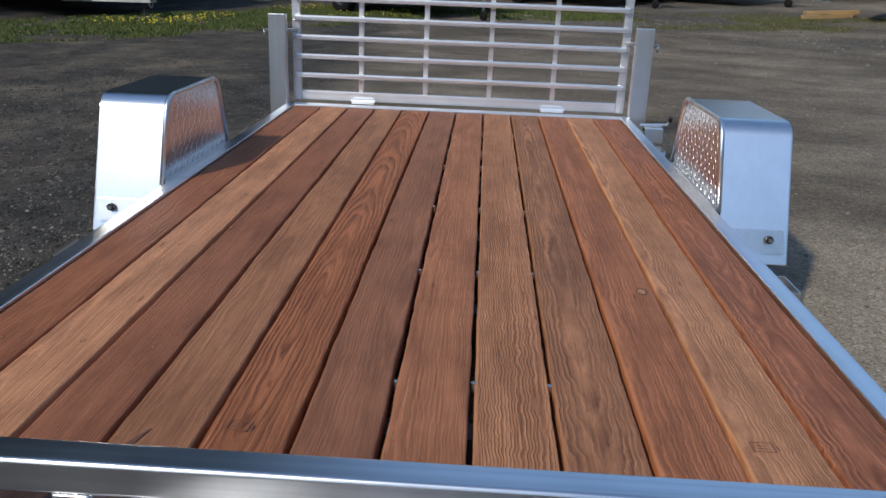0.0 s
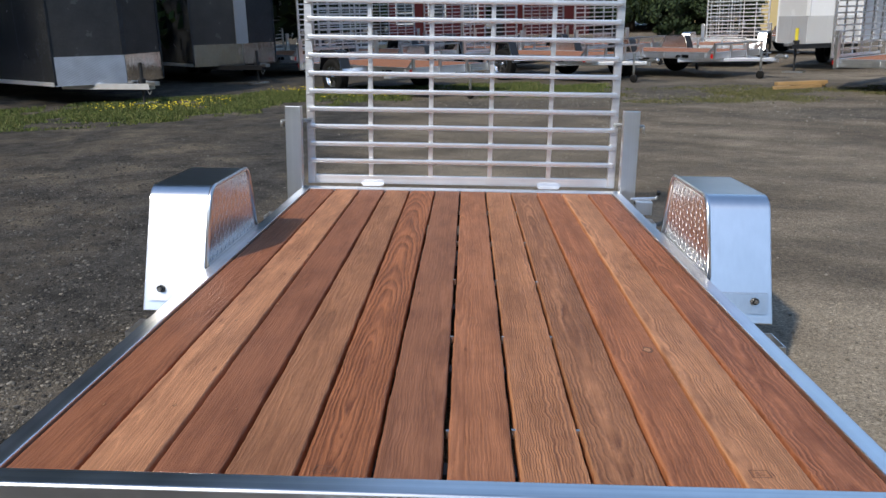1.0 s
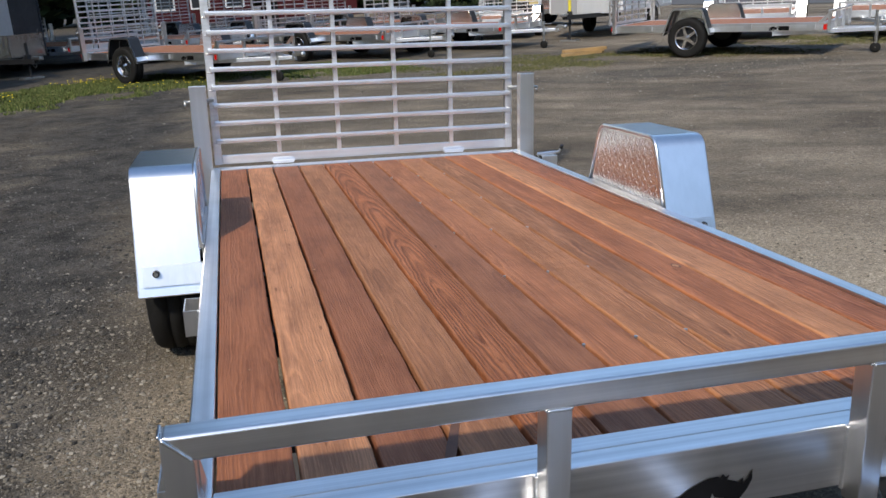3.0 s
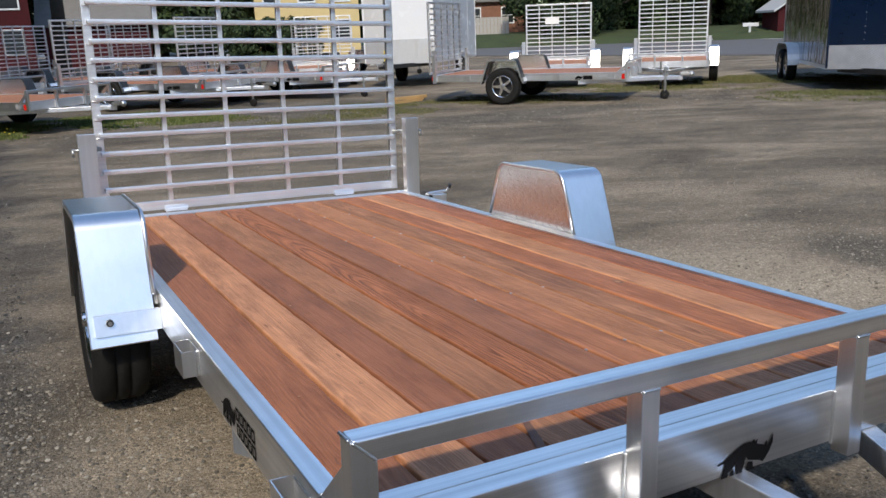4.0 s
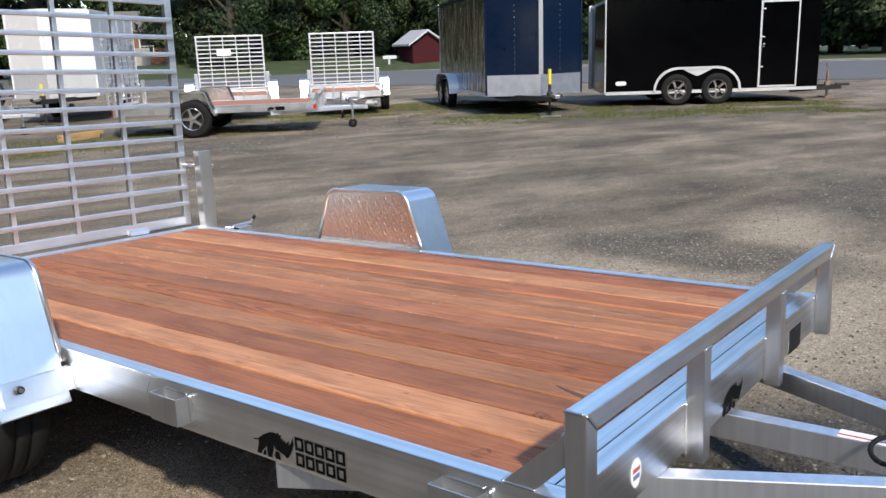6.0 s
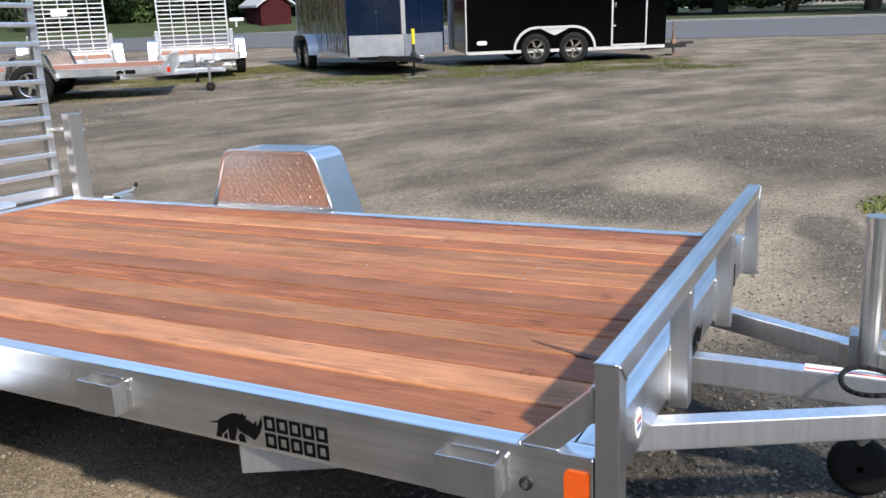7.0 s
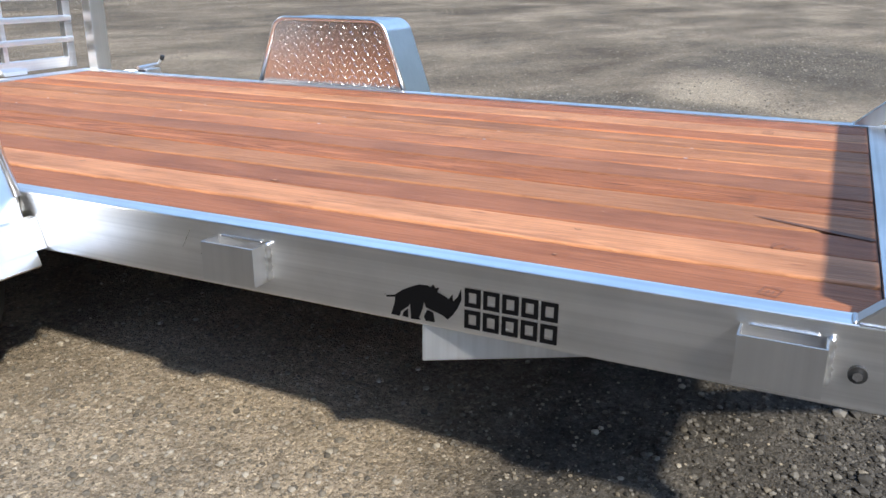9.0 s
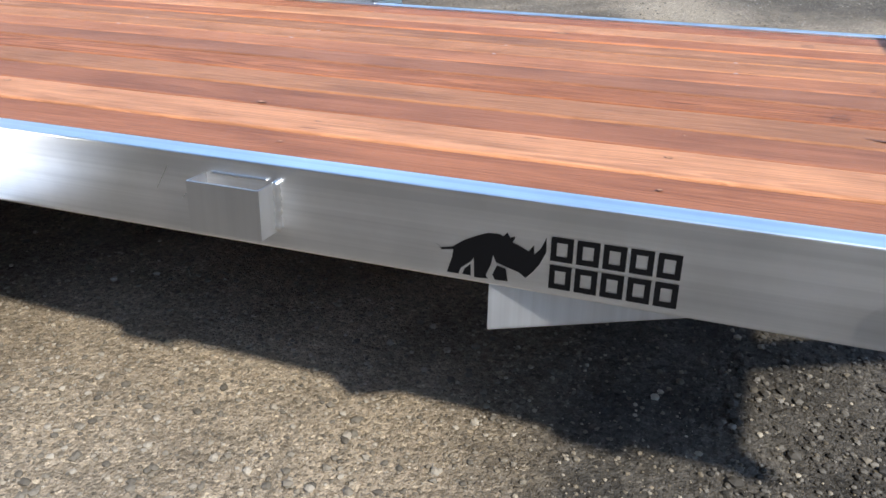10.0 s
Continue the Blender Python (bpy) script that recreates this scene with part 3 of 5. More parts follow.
        bmesh.ops.recalc_face_normals(bm, faces=bm.faces[:])
        tagged(part("tread_pattern", bm, ALU_BRIGHT, panel), kind="stuff")
        # angle strip along the foot of the panel, and a rounded bead round it
        bm = bmesh.new()
        x0, x1 = sorted((s * 0.926, s * 0.938))
        box(bm, x0, x1, f0 + 0.08, f1 - 0.08, 0.5, 0.55, 0.003)
        part("foot_angle", bm, ALU, shell)
        bm = bmesh.new()
        loop = prof[1:-1]
        tube(bm, [Vector((s * 0.9385, y, z - 0.003)) for y, z in [(f0 + 0.068, 0.545)] + loop + [(f1 - 0.068, 0.545)]], 0.009)
        part("rolled_edge", bm, ALU_SHEET, shell, smooth=True)
    for y, k in ((f0 + 0.031, -1), (f1 - 0.031, 1)):
        # mounting bracket in front of and behind the wheel
        bm = bmesh.new()
        x0, x1 = sorted((s * 0.926, s * 1.15))
        if k < 0:
            hexa(bm, [(x0, y - 0.018, 0.425), (x1, y - 0.018, 0.425), (x1, y + 0.006, 0.425), (x0, y + 0.006, 0.425),
                      (x0, y + 0.004, 0.495), (x1, y + 0.004, 0.495), (x1, y + 0.024, 0.495), (x0, y + 0.024, 0.495)])
        else:
            hexa(bm, [(x0, y - 0.006, 0.425), (x1, y - 0.006, 0.425), (x1, y + 0.018, 0.425), (x0, y + 0.018, 0.425),
                      (x0, y - 0.024, 0.495), (x1, y - 0.024, 0.495), (x1, y - 0.004, 0.495), (x0, y - 0.004, 0.495)])
        br = part("bracket", bm, ALU_SHEET, shell)
        if detail:
            bm = bmesh.new()
            c = Vector((s * 1.1, y + k * 0.009, 0.472))
            rod(bm, c, c + Vector((0, k * 0.012, 0)), 0.0125, 16)
            bolt = part("bolt", bm, BLACK_STEEL, br)
            bm = bmesh.new()
            rod(bm, c + Vector((0, k * 0.012, 0)), c + Vector((0, k * 0.019, 0)), 0.0075, 6)
            part("nut", bm, STEEL, bolt)
    return shell


def wheel(par, s, axle, z, detail=True):
    m = Matrix.Translation((s * 1.06, axle, z)) @ pose(0, 0, 0, 0, 90 * s, 0)
    bm = bmesh.new()
    R = 0.335
    lathe(bm, [(0.195, -0.085), (0.23, -0.1), (0.29, -0.104), (0.318, -0.096), (0.33, -0.08), (R, -0.06), (R, -0.031), (R - 0.009, -0.029), (R - 0.009, -0.022), (R, -0.02), (R, 0.02),
               (R - 0.009, 0.022), (R - 0.009, 0.029), (R, 0.031), (R, 0.06), (0.33, 0.08), (0.318, 0.096), (0.29, 0.104), (0.23, 0.1), (0.195, 0.085)], 48 if detail else 28, m)
    part("tyre", bm, RUBBER, par, "black treaded trailer tyre", smooth=True)
    bm = bmesh.new()
    lathe(bm, [(0.2, -0.09), (0.195, -0.05), (0.17, 0.02), (0.19, 0.06), (0.203, 0.088), (0.197, 0.092), (0.186, 0.085), (0.176, 0.05), (0.168, 0.03)], 40 if detail else 24, m)
    rim = part("rim", bm, CHROME, par, "bright alloy rim with five spokes", smooth=True)
    bm = bmesh.new()
    for i in range(5):
        a = 2 * math.pi * i / 5 + 0.3
        d = Vector((math.cos(a), math.sin(a), 0))
        t = Vector((-math.sin(a), math.cos(a), 0))
        q = [d * 0.045 - t * 0.03, d * 0.045 + t * 0.03, d * 0.185 + t * 0.02, d * 0.185 - t * 0.02]
        hexa(bm, [m @ (v + Vector((0, 0, 0.035))) for v in q] + [m @ (v + Vector((0, 0, 0.07))) for v in q])
    rod(bm, m @ Vector((0, 0, 0.02)), m @ Vector((0, 0, 0.085)), 0.06, 20)
    rod(bm, m @ Vector((0, 0, 0.085)), m @ Vector((0, 0, 0.102)), 0.034, 16, 0.026)
    bmesh.ops.recalc_face_normals(bm, faces=bm.faces[:])
    part("spokes", bm, CHROME, rim)
    bm = bmesh.new()
    lathe(bm, [(0.02, -0.02), (0.19, -0.02), (0.19, -0.03), (0.02, -0.03)], 24, m)
    part("hub_drum", bm, BLACK_STEEL, rim)


def gate(par, L, detail):
    """The upright ramp gate: frame, uprights and round-edged cross slats."""
    y = L + 0.04
    bm = bmesh.new()
    side = []
    for s in (-1, 1):
        a, b = sorted((s * 0.861, s * 0.905))
        side.append((a, b))
    box(bm, -0.8605, 0.8605, y, y + 0.035, 0.562, 0.612, 0.003)
    g = part("ramp_gate", bm, GATE, par, "aluminium loading ramp gate folded upright")
    part("gate_rail", boxed(-0.8605, 0.8605, y, y + 0.035, 1.895, 1.935, bevel=0.003), GATE, g)
    for a, b in side:
        part("gate_stile", boxed(a, b, y, y + 0.035, 0.56, 1.935, bevel=0.003), GATE, g)
    xs = (-0.531, -0.179, 0.17, 0.514)
    zs = [0.698 + 0.1006 * k for k in range(12)]
    if detail:
        for x in xs:
            part("upright", boxed(x - 0.013, x + 0.013, y + 0.004, y + 0.03, 0.612, 1.895, bevel=0.002), GATE, g)
        bm = bmesh.new()
        box(bm, -0.885, 0.885, y - 0.03, y - 0.001, -0.013, 0.014, 0.008, 3)
        first = part("slat", bm, GATE, g)
        first.location.z = zs[0]
        for z in zs[1:]:
            o = new("slat", first.data)
            o.parent = g
            o.location.z = z
        for x in (-0.515, 0.515):
            bm = bmesh.new()
            box(bm, x - 0.06, x + 0.06, y - 0.045, y - 0.005, 0.556, 0.566, 0.002)
            box(bm, x - 0.055, x + 0.055, y - 0.012, y + 0.002, 0.56, 0.585, 0.002)
            rod(bm, (x - 0.065, y - 0.03, 0.572), (x + 0.065, y - 0.03, 0.572), 0.011, 12)
            part("hinge", bm, GATE, g)
        for s in (-1, 1):
            first_weld = None
            for z in zs:
                if first_weld is None:
                    bm = bmesh.new()
                    bead(bm, (s * 0.858, y - 0.004, -0.016), (s * 0.9, y - 0.004, -0.016), 0.0035, 0.006)
                    first_weld = o = part("weld", bm, WELD, g, smooth=True)
                else:
                    o = new("weld", first_weld.data)
                    o.parent = g
                o.location.z = z
    else:
        bm = bmesh.new()
        for x in xs:
            box(bm, x - 0.013, x + 0.013, y + 0.004, y + 0.03, 0.612, 1.895)
        for z in zs:
            box(bm, -0.89, 0.89, y - 0.03, y - 0.001, z - 0.013, z + 0.014)
        part("slats", bm, GATE, g)
    for s in (-1, 1):
        # the post that holds the gate, with its lock pin
        a, b = sorted((s * 0.913, s * 1.003))
        bm = bmesh.new()
        box(bm, a, b, L - 0.09, L - 0.035, 0.40, 1.02, 0.003)
        po = part("gate_post", bm, ALU_SHEET, par, "square aluminium gate post")
        # black plate for the shade inside the open post top
        part("mouth_shade", boxed(a + 0.006, b - 0.006, L - 0.084, L - 0.041, 1.016, 1.0208), BLACK_STEEL, po)
        bm = bmesh.new()
        rod(bm, (s * 0.885, L + 0.045, 0.93), (s * 0.955, L - 0.05, 0.935), 0.012, 10)
        rod(bm, (s * 0.955, L - 0.06, 0.935), (s * 1.03, L - 0.06, 0.935), 0.009, 10)
        rod(bm, (s * 1.03, L - 0.06, 0.94), (s * 1.03, L - 0.06, 0.9), 0.007, 8)
        part("lock_pin", bm, STEEL, po, smooth=True)


def jack(par, x, y, detail):
    lean = Matrix.Translation((x + 0.13, 0, 0))
    top = 0.78 if detail else 0.56
    bm = bmesh.new()
    rod(bm, (-0.13, y, 0.2), (-0.13, y, top), 0.028, 16)
    rod(bm, (-0.13, y, 0.13), (-0.13, y, 0.25), 0.022, 16)
    rod(bm, (-0.13, y, top), (-0.13, y, top + 0.02), 0.032, 16)
    box(bm, -0.11, -0.03, y - 0.05, y + 0.05, 0.36, 0.46, 0.004)
    bm.transform(lean)
    j = part("jack", bm, STEEL, par, "zinc-plated swivel tongue jack")
    bm = bmesh.new()
    rod(bm, (-0.13, y, top - 0.04), (-0.02, y, top - 0.04), 0.008, 8)
    rod(bm, (-0.02, y, top - 0.04), (-0.02, y - 0.1, top - 0.04), 0.008, 8)
    rod(bm, (-0.02, y - 0.1, top - 0.045), (0.05, y - 0.1, top - 0.045), 0.013, 10)
    bm.transform(lean)
    part("crank", bm, STEEL, j)
    bm = bmesh.new()
    m = Matrix.Translation((-0.13, y, 0.085)) @ pose(0, 0, 0, 0, 90, 0)
    lathe(bm, [(0.01, -0.025), (0.06, -0.025), (0.082, -0.018), (0.085, 0.0), (0.082, 0.018), (0.06, 0.025), (0.01, 0.025)], 24, m)
    bm.transform(lean)
    part("caster", bm, RUBBER, j, smooth=True)


def tongue(par, L, detail):
    tip = -0.92
    for s in (-1, 1):
        bm = bmesh.new()
        p = Vector((s * 0.893, 0.842, 0.3795))
        q = Vector((s * 0.03, tip + 0.12, 0.3795))
        beam(bm, p, q, 0.05, 0.077, 0.004, cut=((0, 1, 0), (1, 0, 0)))
        for v in bm.verts:  # the web tapers towards the coupler
            if v.co.z < 0.37:
                v.co.z += 0.018 * min(1.0, max(0.0, (0.75 - v.co.y) / 0.7))
        part("tongue_beam", bm, ALU_BEAM, par)
    bm = bmesh.new()
    box(bm, -0.025, 0.025, tip, 0.3, 0.341, 0.418, 0.004)
    part("tongue_beam", bm, ALU_BEAM, par)
    bm = bmesh.new()
    box(bm, -0.04, 0.04, tip - 0.16, tip + 0.05, 0.42, 0.47, 0.008)
    bmesh.ops.create_uvsphere(bm, u_segments=16, v_segments=8, radius=0.05, matrix=Matrix.Translation((0, tip - 0.16, 0.445)))
    box(bm, -0.012, 0.012, tip - 0.1, tip + 0.02, 0.47, 0.5, 0.004)
    part("coupler", bm, STEEL, par, "zinc-plated ball coupler")
    jack(par, *((0.155, -0.43) if detail else (-0.13, -0.62)), detail)
    if detail:
        # black breakaway cable in a loop over the middle beam
        bm = bmesh.new()
        pts = [Vector((-0.075 + 0.075 * math.cos(a), -0.47 + 0.1 * math.sin(a), 0.43 + 0.012 * math.sin(2 * a))) for a in (math.tau * k / 28 for k in range(28))]
        for k in range(28):
            rod(bm, pts[k], pts[(k + 1) % 28], 0.0065, 8)
        part("cable", bm, RUBBER, par, "black safety cable loop", smooth=True)
        # sleeve where the right beam enters the coupler plates
        bm = bmesh.new()
        beam(bm, (0.235, -0.37, 0.3795), (0.06, -0.7, 0.3795), 0.062, 0.09, 0.003)
        part("tongue_sleeve", bm, ALU_SHEET, par)
        bm = bmesh.new()
        box(bm, -0.026, 0.026, -0.62, -0.282, 0.4182, 0.4194)
        lab = part("warning_label", bm, PAPER, par, "white and red warning strip")
        bm = bmesh.new()
        box(bm, -0.0262, 0.0262, -0.62, -0.282, 0.4194, 0.4198)
        for v in bm.verts:
            v.co.x = -0.012 if v.co.x < 0 else -0.004
        part("red_line", bm, RED, lab)


def decal(par, outlines, place, mat, name, label):
    """Flat film shapes on a face; place turns (a, b) of the outline into a point."""
    bm = bmesh.new()
    for o in outlines:
        bm.faces.new([bm.verts.new(place(a, b)) for a, b in o])
    return part(name, bm, mat, par, label)


BEAST = [
    # body, tail, head and horns
    [(0.0, 0.57), (0.04, 0.49), (0.15, 0.54), (0.256, 0.71), (0.36, 0.825), (0.47, 0.926), (0.577, 0.94), (0.615, 0.908), (0.65, 0.995), (0.677, 0.9), (0.726, 0.94), (0.7, 0.816),
     (0.8, 0.73), (0.844, 0.687), (0.89, 0.82), (0.897, 0.64), (0.95, 0.774), (0.994, 1.0), (1.0, 0.72), (0.95, 0.465), (0.897, 0.295), (0.833, 0.143), (0.77, 0.23), (0.673, 0.29),
     (0.56, 0.36), (0.53, 0.5), (0.513, 0.3), (0.47, 0.06), (0.49, 0.0), (0.363, -0.02), (0.353, 0.38), (0.33, 0.3), (0.235, 0.13), (0.214, 0.0), (0.103, 0.0), (0.15, 0.327), (0.16, 0.49), (0.05, 0.45)],
    # far legs
    [(0.57, 0.3), (0.65, 0.26), (0.673, 0.01), (0.556, 0.0), (0.53, 0.1)],
    [(0.27, 0.13), (0.325, 0.24), (0.33, 0.0), (0.25, 0.01)],
]



def utility_trailer(m, L=3.70, detail=False, label="", group="utility trailers", wheel_z=(0.39, 0.39), seed=1, fender_mat=None):
    rng = random.Random(seed)
    t = root("utility_trailer", m, label, "trailer", group)
    axle = 2.225 if L > 3 else L * 0.6
    for s in (-1, 1):
        a, b = sorted((s * 0.8755, s * 0.925))
        part("side_rail", boxed(a, b, 0.0, L, 0.417, 0.552, bevel=0.004, seg=3), ALU, t)
    # header in two pieces with a slit between, and the rear sill
    part("front_rail", boxed(-0.875, 0.875, 0.0005, 0.05, 0.42, 0.552, bevel=0.003, seg=3), ALU_X if detail else GATE, t)
    part("deck_edge", boxed(-0.8745, 0.8745, 0.0535, 0.102, 0.47, 0.551, bevel=0.002), ALU_X, t)
    part("rear_sill", boxed(-0.8745, 0.8745, L - 0.075, L - 0.002, 0.43, 0.552, bevel=0.004), ALU_X, t)
    # front guard: four posts, a top rail with mitred ends, two diagonal braces
    zt, zr = 0.738, 0.694
    for s in (-1, 1):
        bm = bmesh.new()
        beam(bm, (s * 0.9095, -0.0262, 0.412), (s * 0.9095, -0.0262, zt - 0.0222), 0.047, 0.0446, 0.003, up=(0, 1, 0), cut=((0, 0, 1), (-s, 0, 1)))
        part("guard_post", bm, ALU_SHEET, t)
        bm = bmesh.new()
        prism(bm, [(0.145, 0.5525), (0.07, 0.5525), (0.0005, 0.621), (0.0005, 0.685)], "x", *sorted((s * 0.922, s * 0.884)))
        bmesh.ops.bevel(bm, geom=bm.edges[:], offset=0.002, segments=2, affect="EDGES")
        part("guard_brace", bm, ALU_SHEET, t)
    for x in (-0.308, 0.325):
        part("guard_post", boxed(x - 0.0225, x + 0.0225, -0.0475, -0.0015, 0.40, zr - 0.001, bevel=0.003), ALU_SHEET, t)
    bm = bmesh.new()
    beam(bm, (-0.933 + 0.0232, -0.0245, zt - 0.022), (0.933 - 0.0232, -0.0245, zt - 0.022), 0.048, 0.044, 0.006, cut=((1, 0, 1), (-1, 0, 1)), seg=5)
    part("guard_rail", bm, ALU_X, t, "square aluminium front guard rail")
    # deck
    if detail:
        n = 12
        for i, c in enumerate(BOARDS):
            xc = -0.875 + PITCH * (i + 0.5)
            bm = bmesh.new()
            w = PITCH / 2 - rng.uniform(0.0042, 0.0056)
            lo, hi = 0.1045, L - 0.077
            prof = [(-w, -0.038), (w, -0.038), (w, -0.0045), (w - 0.0014, -0.0014), (w - 0.0045, 0), (-w + 0.0045, 0), (-w + 0.0014, -0.0014), (-w, -0.0045)]
            # sawn edges: each wanders by a millimetre along the board
            steps, prev = 110, None
            ends = [rng.uniform(-1, 1), rng.uniform(-1, 1)]
            for k in range(steps + 1):
                ends = [0.6 * e + rng.uniform(-0.0011, 0.0011) for e in ends] if k else [0.0, 0.0]
                ring = [bm.verts.new((px + (ends[0] if px < 0 else ends[1]), lo + (hi - lo) * k / steps, pz)) for px, pz in prof]
                if prev:
                    for q in range(8):
                        bm.faces.new((prev[q], prev[(q + 1) % 8], ring[(q + 1) % 8], ring[q]))
                else:
                    bm.faces.new(ring)
                prev = ring
            bm.faces.new(prev[::-1])
            bmesh.ops.recalc_face_normals(bm, faces=bm.faces[:])
            pl = part("plank", bm, WOOD, t)
            pl.location = (xc, 0, 0.545 + rng.uniform(-0.0012, 0.0012))
            pl.color = (*c, (0.2, 0.18, 0.14, 0.24, 1.0, 0.12, 0.3, 0.64, 0.68, 0.5, 0.62, 0.68)[i])
        # screws down the joints
        screw = None
        for k, x in enumerate((5, 6, 7)):
            for y in (0.56, 1.166, 1.76, 2.36, 3.04):
                xx = -0.875 + PITCH * (x + 1) + rng.uniform(-0.003, 0.003)
                if screw is None:
                    bm = bmesh.new()
                    rod(bm, (0, 0, -0.02), (0, 0, 0), 0.0055, 10)
                    screw = o = part("screw", bm, STEEL, t)
                else:
                    o = new("screw", screw.data)
                    o.parent = t
                o.location = (xx, y + rng.uniform(-0.012, 0.012), 0.543)
    else:
        bm = bmesh.new()
        box(bm, -0.873, 0.873, 0.1045, L - 0.077, 0.507, 0.545)
        pl = part("deck", bm, WOOD, t, "red brown plank deck")
        pl.color = (0.33, 0.15, 0.085, 0.2)
    # cross members below the deck, black for the shade in the board gaps; axle
    for k in range(6):
        y = 0.45 + k * (L - 0.9) / 5
        part("cross_member", boxed(-0.874, 0.874, y - 0.025, y + 0.025, 0.43, 0.506), BLACK_STEEL, t)
    part("axle", boxed(-0.95, 0.95, axle - 0.04, axle + 0.04, 0.33, 0.42, bevel=0.004), BLACK_STEEL, t)
    for s in (-1, 1):
        fender(t, s, axle, detail, fender_mat or FENDER)
        wheel(t, s, axle, wheel_z[0 if s < 0 else 1], detail)
        for y in (0.236, 1.237, L - 0.72):
            bm = bmesh.new()
            y0, y1 = y - 0.062, y + 0.062
            prism(bm, [(s * a, b) for a, b in ((0.9255, y0), (0.974, y0), (0.974, y1), (0.9255, y1), (0.9255, y1 - 0.003), (0.971, y1 - 0.003), (0.971, y0 + 0.003), (0.9255, y0 + 0.003))], "z", 0.448, 0.526)
            part("stake_pocket", bm, ALU_SHEET, t)
        # tail lamp on the rear post
        part("tail_lamp", boxed(*sorted((s * 0.93, s * 1.0)), L - 0.034, L - 0.016, 0.46, 0.53, bevel=0.004), RED, t)
    part("side_marker", rounded(-0.929, -0.9255, 0.0005, 0.056, 0.431, 0.52, 0.011), AMBER if detail else RED, t, "orange side reflector" if detail else "red side reflector")
    gate(t, L, detail)
    tongue(t, L, detail)
    if detail:
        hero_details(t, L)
    else:
        decal(t, BEAST, lambda a, b: (-0.9262, 0.919 - a * 0.158, 0.427 + b * 0.074), BLACK, "decal", "")
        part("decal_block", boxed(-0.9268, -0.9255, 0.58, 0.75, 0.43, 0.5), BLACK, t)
    return t


def hero_details(t, L):
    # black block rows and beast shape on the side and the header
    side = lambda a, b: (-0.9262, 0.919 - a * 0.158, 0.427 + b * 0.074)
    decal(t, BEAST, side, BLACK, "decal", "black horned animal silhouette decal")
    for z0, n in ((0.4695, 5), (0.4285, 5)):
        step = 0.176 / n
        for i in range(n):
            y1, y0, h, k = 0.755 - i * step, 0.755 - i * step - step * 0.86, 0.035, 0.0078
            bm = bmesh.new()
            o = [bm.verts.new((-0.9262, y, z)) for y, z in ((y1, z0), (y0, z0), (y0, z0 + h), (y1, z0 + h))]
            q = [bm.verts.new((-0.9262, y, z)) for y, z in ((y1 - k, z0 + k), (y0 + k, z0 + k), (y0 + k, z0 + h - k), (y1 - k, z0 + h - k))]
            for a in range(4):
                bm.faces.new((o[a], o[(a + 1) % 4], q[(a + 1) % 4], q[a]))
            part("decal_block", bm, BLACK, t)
    front = lambda a, b: (-0.077 + a * 0.178, -0.0012, 0.417 + b * 0.074)
    decal(t, BEAST, front, BLACK, "decal", "black horned animal silhouette decal")
    # rating label of close dark lines, oval badge
    lab = part("rating_label", boxed(0.57, 0.71, -0.0014, -0.0002, 0.418, 0.502), ALU_SHEET, t, "pale rating label with dark lines")
    bm = bmesh.new()
    for i in range(9):
        box(bm, 0.571, 0.709, -0.0022, -0.0015, 0.4195 + i * 0.0092, 0.4262 + i * 0.0092)
    part("label_line", bm, BLACK, lab)
    bm = bmesh.new()
    prism(bm, [(-0.612 + 0.026 * math.cos(a / 20 * math.tau), 0.482 + 0.034 * math.sin(a / 20 * math.tau)) for a in range(20)], "y", -0.0014, -0.0002)
    badge = part("badge", bm, PAPER, t, "white oval badge with red and blue bars")
    bm = bmesh.new()
    box(bm, -0.63, -0.594, -0.002, -0.0015, 0.485, 0.495)
    part("bar", bm, plain("badge_red", (0.38, 0.1, 0.1), 0.5), badge)
    bm = bmesh.new()
    box(bm, -0.628, -0.596, -0.002, -0.0015, 0.468, 0.479)
    part("bar", bm, plain("badge_blue", (0.14, 0.17, 0.34), 0.5), badge)
    # grade stamps near the board ends, knots, and a dark streak on the wood
    for x, y in ((-0.827, 0.25), (-0.561, 0.253), (-0.24, 0.345), (0.046, 0.25), (0.633, 0.375)):
        bm = bmesh.new()
        q = Matrix.Translation((x, y, 0.5468)) @ pose(0, 0, 0, 0, 0, 24 + 40 * math.sin(x * 9))
        for a, c, d, e in ((-0.022, -0.0195, 0, 0.03), (0.0145, 0.017, 0, 0.03), (-0.022, 0.017, 0, 0.002), (-0.022, 0.017, 0.028, 0.03), (-0.012, 0.004, 0.009, 0.0115), (-0.012, 0.002, 0.017, 0.0195), (0.021, 0.0235, 0.006, 0.022)):
            bm.faces.new([bm.verts.new(q @ Vector((u, v, 0))) for u, v in ((a, d), (c, d), (c, e), (a, e))])
        part("grade_stamp", bm, STAMP, t)
    # the rows at y 0.63 and 1.24 are sunk fastener dimples drawn as knots
    krng = random.Random(17)
    for x, y, r in ((0.549, 1.075, 0.02), (-0.569, 1.416, 0.009), (-0.635, 0.638, 0.0065), (-0.8, 0.633, 0.005), (-0.489, 0.627, 0.004), (-0.367, 0.632, 0.004), (-0.796, 1.242, 0.005), (-0.658, 1.246, 0.0055),
                    (-0.62, 2.0, 0.008), (0.2, 2.55, 0.009), (0.47, 2.2, 0.01), (0.06, 1.32, 0.006), (0.78, 1.9, 0.009)):
        k = None
        for f, z, mat in ((1.0, 0.5466, KNOT), (0.62, 0.5469, KNOT_HEART)):
            bm = bmesh.new()
